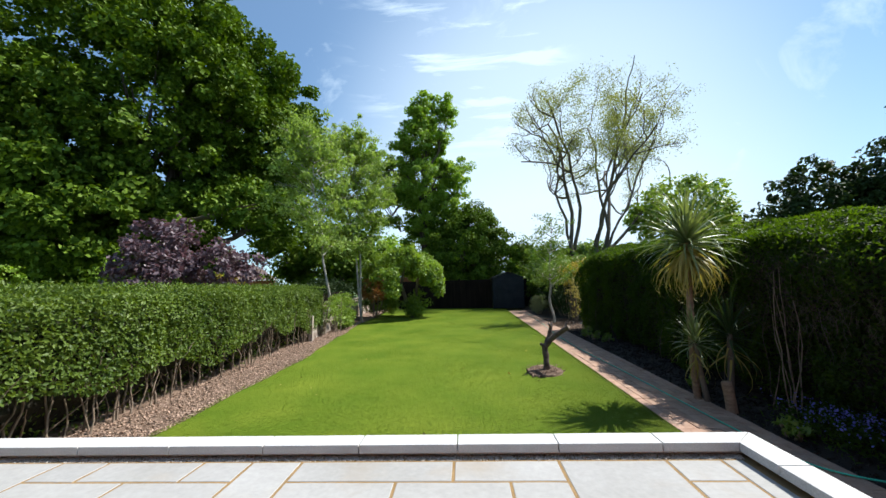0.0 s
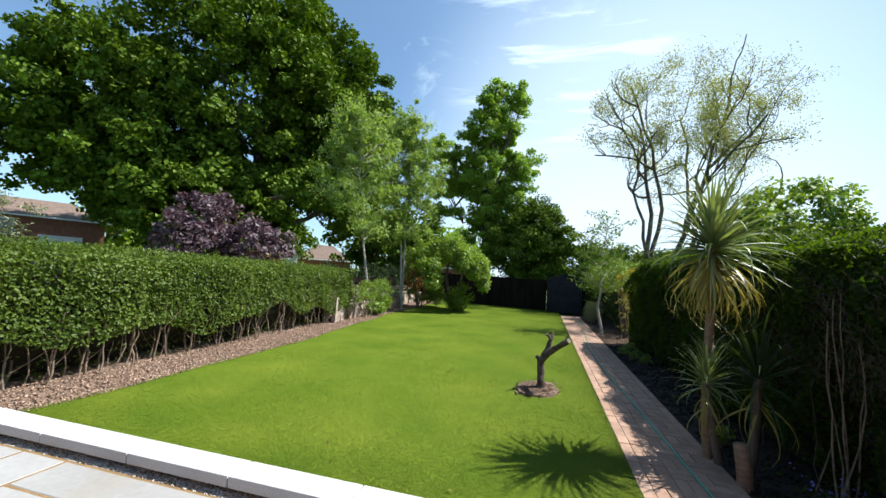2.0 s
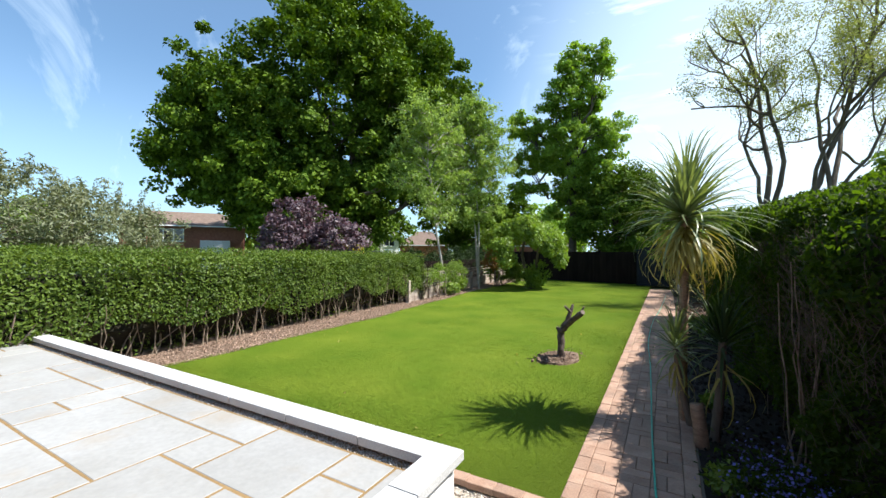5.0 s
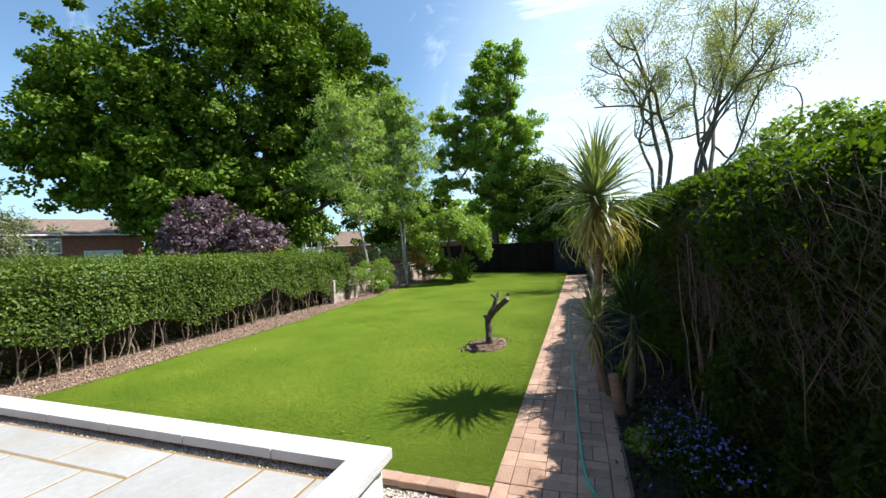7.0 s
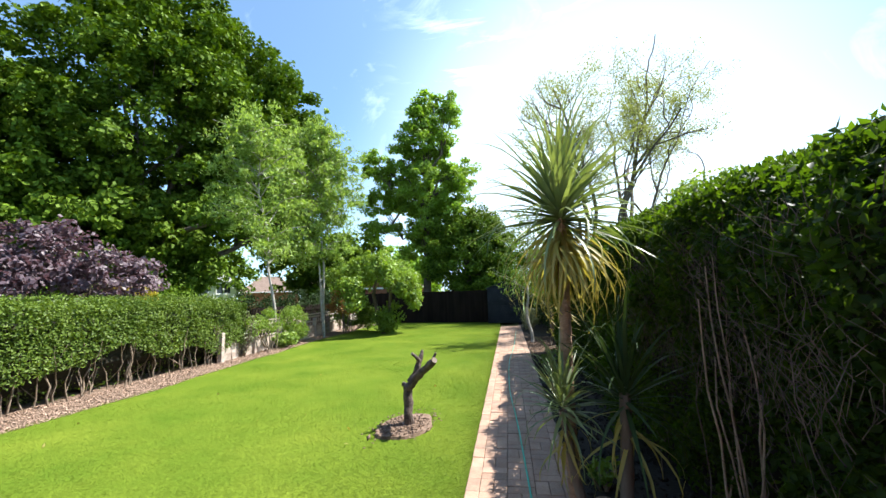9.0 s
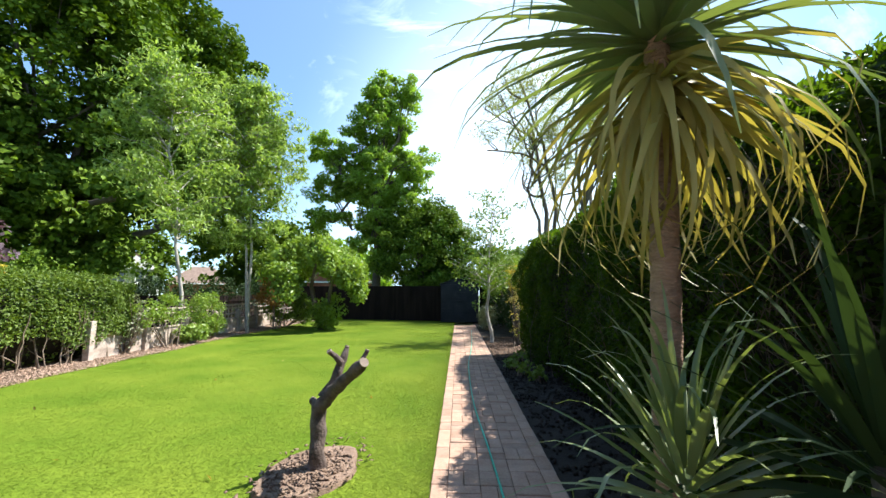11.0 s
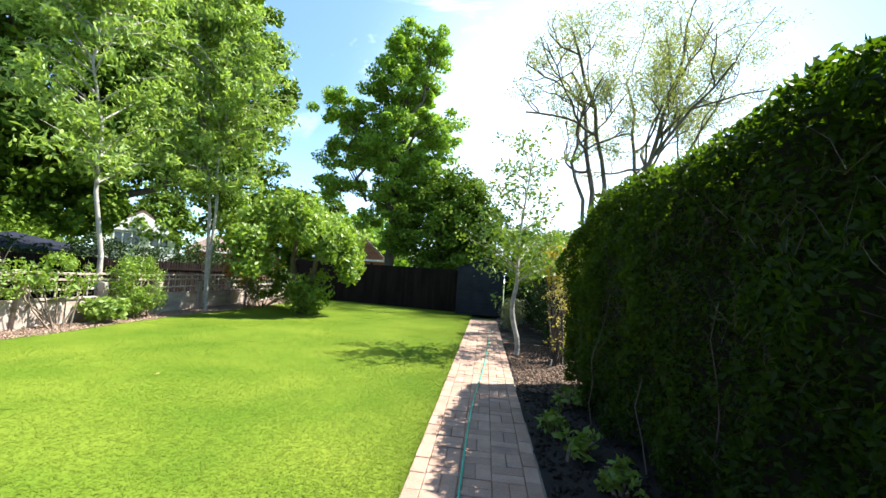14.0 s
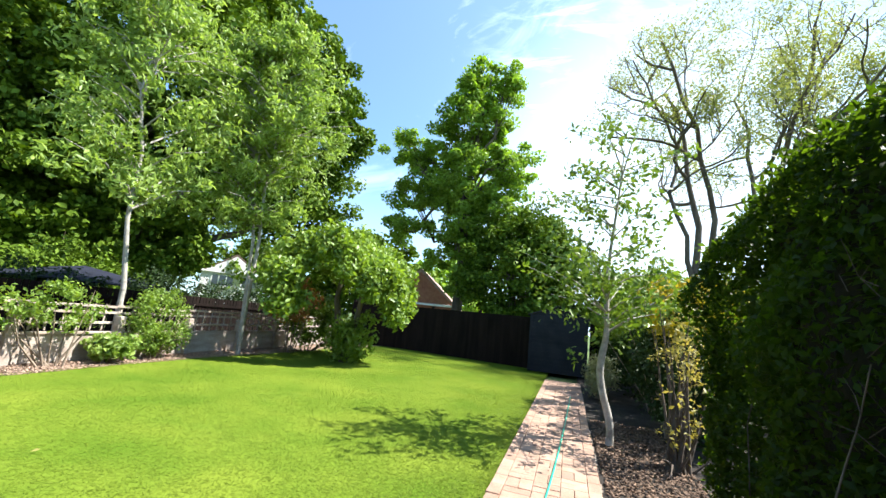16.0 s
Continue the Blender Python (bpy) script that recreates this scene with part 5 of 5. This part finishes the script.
# brick edging between gravel and lawn, at the foot of the patio wall
edging = empty("brick_edging", pose(0, 0, 0), "row of buff clay pavers edging the lawn", "edging", kind="structure")
for k in range(30):
    part("paver", pavers[k % 6], edging, m=pose(-0.115 - 0.207 * k, 0.82, 0.006 + pick.uniform(-0.003, 0.003), 0, 0, pick.uniform(-1, 1)))

# hose
cu = bpy.data.curves.new("garden_hose", "CURVE")
cu.dimensions = "3D"
cu.bevel_depth = 0.0075
cu.bevel_resolution = 3
sp = cu.splines.new("NURBS")
hp = [(0.97, 0.63), (0.72, 0.75), (0.58, 0.98), (0.555, 1.36), (0.51, 2.2), (0.48, 3.15), (0.435, 4.4), (0.395, 5.2), (0.338, 6.03), (0.33, 7.4), (0.345, 9.0), (0.43, 10.0), (0.5, 11.6), (0.56, 13.4), (0.61, 15.3)]
sp.points.add(len(hp) - 1)
for q, (x, y) in zip(sp.points, hp):
    q.co = (x, y, 0.014, 1)
sp.use_endpoint_u = True
sp.order_u = 4
cu.materials.append(M_HOSE)
hose = tagged(part("garden_hose", cu), "thin green garden hose lying along the brick path", "hose")
# ---- shrubs and plants ----


def shrub(name, at, label, seed, blobs, count, per, clump, leaf, lmat, tmat=M_STEM, wide=0.5, canes=9, group="", droop=0.0):
    """A shrub: several canes from the ground and leaves in loose clumps."""
    rng = np.random.default_rng(seed)
    th = empty(name, pose(*at), label, "shrub", group)
    for k in range(canes):
        c, r = blobs[k % len(blobs)]
        e = np.array(c) + rng.normal(size=3) * np.array(r) * 0.5
        b = np.array([e[0] * 0.15 + rng.normal() * 0.05, e[1] * 0.15 + rng.normal() * 0.05, -0.05])
        mid = b * 0.4 + e * 0.6 + rng.normal(size=3) * 0.05
        mid[2] = max(mid[2], 0.1)
        part("cane", limb_mesh("cane", [([b, (b + mid) / 2, mid, e], [0.018, 0.014, 0.01, 0.004])], tmat, 5), th)
    cs = lumpy_crown(rng, blobs, count, 0.15, 0.4)
    cs[:, 2] = np.maximum(cs[:, 2], 0.06)
    part("foliage", raw_mesh("foliage", *clump_leaves(cs, clump * rng.uniform(0.6, 1.3, len(cs)), per, leaf, wide, 0.4, 0.85, droop), lmat), th)
    return th


# beyond the right hedge
shrub("dark_shrub", (2.1, 13.2, 0), "dense dark evergreen shrub mass beside the path", 81, [((0, 0, 0.8), (0.75, 1.1, 0.8)), ((0.3, 2.0, 0.8), (0.8, 1.4, 0.8)), ((0.2, 4.2, 0.75), (0.9, 1.4, 0.75))], 420, 45, 0.2, 0.075, L_DARK, canes=14)
shrub("yellow_shrub", (2.0, 13.0, 0), "tall shrub with yellow-green sunlit leaves behind the hedge end", 82, [((-0.1, 0.1, 1.65), (0.45, 0.5, 0.45)), ((0.5, 0.6, 1.9), (0.5, 0.5, 0.4)), ((0.6, 0.2, 1.2), (0.5, 0.5, 0.5))], 90, 40, 0.17, 0.075, L_YELLOW)
shrub("bright_shrub", (2.1, 14.6, 0), "light green leafy shrub in sunlight beside the shed", 83, [((-0.2, 0, 1.9), (0.8, 0.8, 0.55)), ((0.5, 1.2, 2.1), (0.9, 0.9, 0.6)), ((-0.3, 2.3, 1.7), (0.7, 0.9, 0.5))], 190, 40, 0.2, 0.09, L_BRIGHT)
shrub("grey_shrub", (1.18, 15.8, 0), "low silvery grey-green shrub at the path's end", 84, [((0, 0, 0.45), (0.32, 0.5, 0.42)), ((0.05, 1.0, 0.4), (0.3, 0.5, 0.35))], 110, 40, 0.13, 0.05, L_GREY)
shrub("twiggy_shrub", (1.62, 11.55, 0), "half-bare shrub of dry brown twigs by the hedge end", 85, [((0, 0, 0.75), (0.25, 0.35, 0.6)), ((0.1, 0.2, 1.2), (0.25, 0.3, 0.35))], 44, 14, 0.16, 0.055, L_DRY, tmat=M_TWIG, canes=26)
shrub("ivy_tangle", (3.0, 17.0, 0), "tall overgrown evergreen shrubs beside the shed", 86, [((0, 0, 1.3), (1.2, 2.2, 1.2)), ((0.6, -3, 1.3), (1.3, 2.2, 1.2)), ((0.2, 3.0, 1.4), (1.5, 1.6, 1.3))], 420, 45, 0.32, 0.11, L_HEDGE, canes=12)

shrub("corner_shrub", (2.2, 19.6, 0), "leafy green shrub filling the corner by the shed", 87, [((0, 0, 1.0), (0.9, 1.0, 1.0)), ((1.3, 0.2, 1.2), (1.0, 1.0, 1.1))], 190, 42, 0.25, 0.1, L_HEDGE)
side_fence = empty("side_fence", pose(1.2, 21.2, 0), "dark boarded fence running on beside the shed", "fence")
for k in range(46):
    part("board", board, side_fence, m=pose(k * 0.1, 0, -0.04, 0, 0, 3))

# young tree with a winding pale stem
curvy = empty("young_tree", pose(1.03, 12.1, 0), "young tree with a winding pale stem and sparse leaves", "tree")
rng = np.random.default_rng(93)
stem = [(0.0, 0, -0.05), (0.02, 0, 0.22), (-0.1, 0.02, 0.58), (-0.13, 0.02, 0.9), (-0.05, 0, 1.22), (-0.07, 0, 1.55), (-0.07, 0, 2.05), (0.0, 0, 2.65), (0.06, 0, 3.2), (0.1, 0, 3.75)]
s = np.linspace(0, 9, 40)
sp_ = np.stack([np.interp(s, np.arange(10), [q[a] for q in stem]) for a in range(3)], 1)
ker = np.ones(5) / 5
sp_ = np.stack([np.convolve(np.pad(sp_[:, a], 2, mode="edge"), ker, "valid") for a in range(3)], 1)
tubes = [(list(sp_), list(np.interp(s, [0, 3.5, 5, 9], [0.045, 0.04, 0.028, 0.006])))]
cs = []
for k in range(38):
    i = rng.integers(18, 39)
    a = rng.uniform(0, 6.28)
    ln = rng.uniform(0.45, 1.35) * (1.2 - 0.012 * i)
    e = sp_[i] + np.array([math.cos(a) * ln, math.sin(a) * ln, ln * rng.uniform(0.2, 0.7)])
    tubes.append(([sp_[i], (sp_[i] + e) / 2 + np.array([0, 0, 0.06]), e], [0.012, 0.008, 0.003]))
    cs += [sp_[i] + (e - sp_[i]) * q for q in (0.5, 0.75, 1.0)]
for k in range(90):
    cs.append(np.array([0.05, 0.1, 2.0]) + rng.normal(size=3) * np.array([0.45, 0.45, 0.4]))
cs = np.array(cs)
part("trunk", limb_mesh("trunk", tubes, M_BIRCHBARK, 8), curvy)
part("crown", raw_mesh("crown", *clump_leaves(cs, np.full(len(cs), 0.17), 15, 0.085, 0.5, 0.4, 0.9), L_BRIGHT), curvy)

# along the left fence
shrub("leafy_shrub", (-6.55, 10.75, 0), "loose light green shrub climbing over the low fence", 101, [((0, 0, 0.85), (0.25, 0.55, 0.35)), ((-0.1, -0.7, 0.8), (0.25, 0.4, 0.3))], 60, 30, 0.15, 0.07, L_WEEP)
shrub("round_shrub", (-6.72, 12.35, 0), "rounded bushy green shrub by the weathered fence", 102, [((0, 0, 0.75), (0.45, 0.5, 0.55)), ((0, 0.1, 0.4), (0.4, 0.45, 0.35))], 130, 40, 0.14, 0.06, L_WEEP)
shrub("low_plant", (-6.55, 11.5, 0), "low clump of broad light green leaves on the bed", 103, [((0, 0, 0.22), (0.32, 0.35, 0.2))], 40, 26, 0.12, 0.11, L_ASH, canes=6)
shrub("red_tipped_shrub", (-6.35, 15.6, 0), "shrub with red-tipped young leaves under the trees", 104, [((0, 0, 1.3), (0.7, 0.7, 0.6))], 45, 34, 0.2, 0.1, L_RED)
shrub("green_shrub", (-6.5, 16.6, 0), "mixed green and bronze leafy shrub under the trees", 105, [((0, 0, 0.9), (0.9, 0.8, 0.85)), ((0.7, 0.2, 0.6), (0.5, 0.5, 0.5))], 160, 36, 0.2, 0.09, L_BRIGHT)
shrub("dead_shrub", (-6.75, 9.75, 0), "brown half-dead end of the privet hedge", 106, [((0, 0, 0.7), (0.3, 0.25, 0.6))], 50, 14, 0.14, 0.06, L_GREY, canes=30)
shrub("yellow_bush", (-9.2, 8.7, 0), "yellow-green bush behind the clipped hedge", 107, [((0, 0, 1.7), (0.4, 0.6, 0.35))], 45, 40, 0.16, 0.07, L_YELLOW)
neighbour_hedge = shrub("neighbour_hedge", (-10.6, 15.5, 0), "dark conifer hedge of the neighbouring garden", 108, [((0, 0, 0.9), (0.8, 2.0, 0.9)), ((0.3, 3.2, 0.95), (0.8, 2.0, 0.9)), ((0.6, 6.2, 0.95), (0.8, 2.0, 0.95)), ((-0.3, -3.2, 0.8), (0.7, 1.9, 0.8))], 520, 44, 0.28, 0.1, L_DARK, canes=16)
for k, (x, y, s) in enumerate(((-14.6, 11.6, 1.1), (-15.5, 15.0, 1.1))):
    shrub("garden_shrub", (x, y, 0), "dark green shrubbery in the next garden under the big tree", 120 + k, [((0, 0, 1.1 * s), (1.4 * s, 1.7 * s, 1.2 * s)), ((0.5, 1.5, 0.9 * s), (1.2, 1.4, 0.9 * s))], 230, 40, 0.4, 0.16, L_OAK)

# right bed: blue flowers, seedlings, cut stem
flowers = empty("blue_flowers", pose(1.28, 1.35, 0), "patch of small blue flowers in the shaded bed", "flowers")
c = np.stack([RNG.normal(size=1500) * 0.17, RNG.normal(size=1500) * 0.3, RNG.uniform(0.03, 0.24, 1500)], 1)
part("foliage", raw_mesh("foliage", *leaf_arrays(c, 0.05, None, 0.5, 0.35), L_HEDGE), flowers)
c = np.stack([RNG.normal(size=420) * 0.16, RNG.normal(size=420) * 0.28, RNG.uniform(0.16, 0.3, 420)], 1)
tagged(part("bloom_mass", raw_mesh("bloom_mass", *leaf_arrays(c, 0.022, None, 0.8, 0.9), L_BLUE), flowers), "small blue blooms", kind="stuff")
for k, (x, y) in enumerate(((1.05, 8.45), (1.2, 8.0), (1.3, 7.5), (1.05, 3.25), (1.0, 1.55), (1.35, 9.3))):
    shrub("seedling", (x, y, -0.01), "low leafy green seedling in the shaded soil bed", 140 + k, [((0, 0, 0.1), (0.14, 0.16, 0.08))], 12, 12, 0.07, 0.07, L_BRIGHT, canes=4, group="seedlings in the soil bed")
cut_stem = empty("cut_palm_stem", pose(0.86, 2.3, 0), "short cut-off brown palm stem with a hollow dark top", "tree stump")
v, f = tube_arrays([(0.03, 0, -0.04), (0.02, 0, 0.12), (0, 0, 0.26), (-0.01, 0, 0.33), (-0.01, 0, 0.331), (-0.005, 0, 0.27)], [0.06, 0.057, 0.055, 0.052, 0.036, 0.03], 14)
part("stem", raw_mesh("stem", v, f, M_PALMBARK, True), cut_stem)
# Near-black disc paints the shade down in the stem's open top.
bm = bmesh.new()
bmesh.ops.create_circle(bm, cap_ends=True, segments=14, radius=0.032)
part("hollow", bm_mesh("hollow", bm, M_SHADEFILL), cut_stem, "near-black disc standing for the hollow's shade", pose(-0.005, 0, 0.275))

# ---- loose ground cover ----


def chip_arrays(c, size, flat=0.35, tilt=0.5):
    """Small angular chips or pebbles at the points c."""
    n = len(c)
    base = np.array([(1, 0, 0), (-1, 0, 0), (0, 1, 0), (0, -1, 0), (0, 0, 1), (0, 0, -1)], float)
    fac = np.array([(0, 2, 4), (2, 1, 4), (1, 3, 4), (3, 0, 4), (2, 0, 5), (1, 2, 5), (3, 1, 5), (0, 3, 5)])
    sc = np.stack([RNG.uniform(0.6, 1.4, n), RNG.uniform(0.4, 0.9, n), flat * RNG.uniform(0.6, 1.3, n)], 1) * (size * RNG.uniform(0.6, 1.4, n))[:, None] * 0.5
    a = RNG.uniform(0, 2 * np.pi, n)
    t = RNG.normal(size=n) * tilt
    v = base[None] * sc[:, None]
    x, y, z = v[..., 0], v[..., 1], v[..., 2]
    x, z = x * np.cos(t)[:, None] - z * np.sin(t)[:, None], x * np.sin(t)[:, None] + z * np.cos(t)[:, None]
    x, y = x * np.cos(a)[:, None] - y * np.sin(a)[:, None], x * np.sin(a)[:, None] + y * np.cos(a)[:, None]
    v = np.stack([x, y, z], -1) + c[:, None]
    return v.reshape(-1, 3), (fac[None] + np.arange(n)[:, None, None] * 6).reshape(-1, 3)


n = 15000
y = RNG.uniform(-0.5, 14.5, n)
xl = np.array([lawn_left(q) for q in y])
c = np.stack([xl + 0.03 - RNG.uniform(0, 1, n) ** 1.3 * 1.0, y, np.full(n, -0.015)], 1)
tagged(part("bark_chips", raw_mesh("bark_chips", *chip_arrays(c, 0.042, 0.22), M_CHIP)), "brown bark chips scattered over the bed", "bark mulch", kind="stuff")
c = np.stack([RNG.uniform(0.88, 1.75, 5500), RNG.uniform(9.7, 13.5, 5500), np.full(5500, -0.014)], 1)
tagged(part("bark_chips", raw_mesh("bark_chips", *chip_arrays(c, 0.045, 0.22), M_LITTER)), "brown bark chips and dry leaves by the path", "bark mulch", kind="stuff")

# mulch round the stump
bm = bmesh.new()
ring = []
for k in range(28):
    a = 2 * math.pi * k / 28
    r = 1 + 0.16 * noise.noise((math.cos(a) * 1.5, math.sin(a) * 1.5, 4.0))
    ring.append((0.29 * r * math.cos(a), 0.46 * r * math.sin(a)))
top = [bm.verts.new((x * 0.96, y * 0.96, 0.022)) for x, y in ring]
low = [bm.verts.new((x, y, -0.02)) for x, y in ring]
mid = bm.verts.new((0.05, 0.0, 0.035))
for k in range(28):
    bm.faces.new((top[k], top[(k + 1) % 28], mid))
    bm.faces.new((low[k], low[(k + 1) % 28], top[(k + 1) % 28], top[k]))
mulch = tagged(part("mulch_ring", bm_mesh("mulch_ring", bm, M_BARK), m=pose(-0.84, 4.44, 0, 0, 0, -12)), "small patch of bark mulch round the pruned stump", "bark mulch")
c = np.stack([RNG.normal(size=620) * 0.13, RNG.normal(size=620) * 0.2, np.full(620, 0.034)], 1)
tagged(part("chip_litter", raw_mesh("chip_litter", *chip_arrays(c, 0.042, 0.16), M_BARK), mulch), kind="stuff")

# gravel: strip under the coping and the bed at the foot of the wall
n = 9500
c = np.stack([RNG.uniform(-6.85, -0.5, n), RNG.uniform(-0.026, 0.062, n), np.full(n, FLAG_Z - 0.003)], 1)
tagged(part("gravel_strip", raw_mesh("gravel_strip", *chip_arrays(c, 0.014, 0.8), M_GRAVEL)), "fine gravel strip along the patio edge", "gravel", kind="stuff")
gravel_base = tagged(part("gravel_bed", grid_sheet("gravel_bed", -6.9, -0.01, 0.12, 0.79, 60, 8, -0.06, M_GRAVEL, 0.01, 6)), "pale gravel bed at the foot of the patio wall", "gravel", kind="structure")
n = 6500
c = np.stack([-0.01 - 3.5 * RNG.uniform(0, 1, n) ** 1.6, RNG.uniform(0.15, 0.76, n), np.full(n, -0.05)], 1)
tagged(part("gravel", raw_mesh("gravel", *chip_arrays(c, 0.024, 0.7), M_GRAVEL)), "pale pea gravel at the foot of the patio wall", "gravel", kind="stuff")
n = 2500
c = np.stack([RNG.uniform(0.88, 2.0, n), RNG.uniform(0.5, 10.0, n), np.full(n, -0.02)], 1)
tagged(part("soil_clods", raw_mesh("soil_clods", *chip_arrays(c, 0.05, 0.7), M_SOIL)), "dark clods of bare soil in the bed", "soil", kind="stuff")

# fallen leaves on the lawn
c = np.stack([RNG.uniform(-5.5, -0.1, 22), RNG.uniform(1.0, 9.0, 22), np.full(22, 0.014)], 1)
tagged(part("fallen_leaves", raw_mesh("fallen_leaves", *leaf_arrays(c, 0.05, None, 2.0, 0.6), L_DRY)), "a few dry yellow leaves fallen on the lawn", "leaves", kind="stuff")

# ---- next garden: canopy and stone ----
canopy = empty("garden_canopy", pose(-12.4, 14.2, 0), "dark navy cloth canopy on thin posts in the next garden", "canopy")
bm = bmesh.new()
cv = [bm.verts.new(q) for q in ((-1.6, -1.6, 1.25), (1.6, -1.6, 1.25), (1.6, 1.6, 1.25), (-1.6, 1.6, 1.25), (0, 0, 1.68))]
for k in range(4):
    bm.faces.new((cv[k], cv[(k + 1) % 4], cv[4]))
g = bmesh.ops.extrude_face_region(bm, geom=list(bm.faces))
bmesh.ops.translate(bm, vec=(0, 0, -0.03), verts=[q for q in g["geom"] if isinstance(q, bmesh.types.BMVert)])
part("cloth", bm_mesh("cloth", bm, M_CANOPY), canopy)
for sx in (-1.5, 1.5):
    for sy in (-1.5, 1.5):
        part("post", raw_mesh("post", *tube_arrays([(sx, sy, -0.1), (sx, sy, 0.6), (sx, sy, 1.26)], [0.025, 0.025, 0.025], 8), M_UPVC, True), canopy)
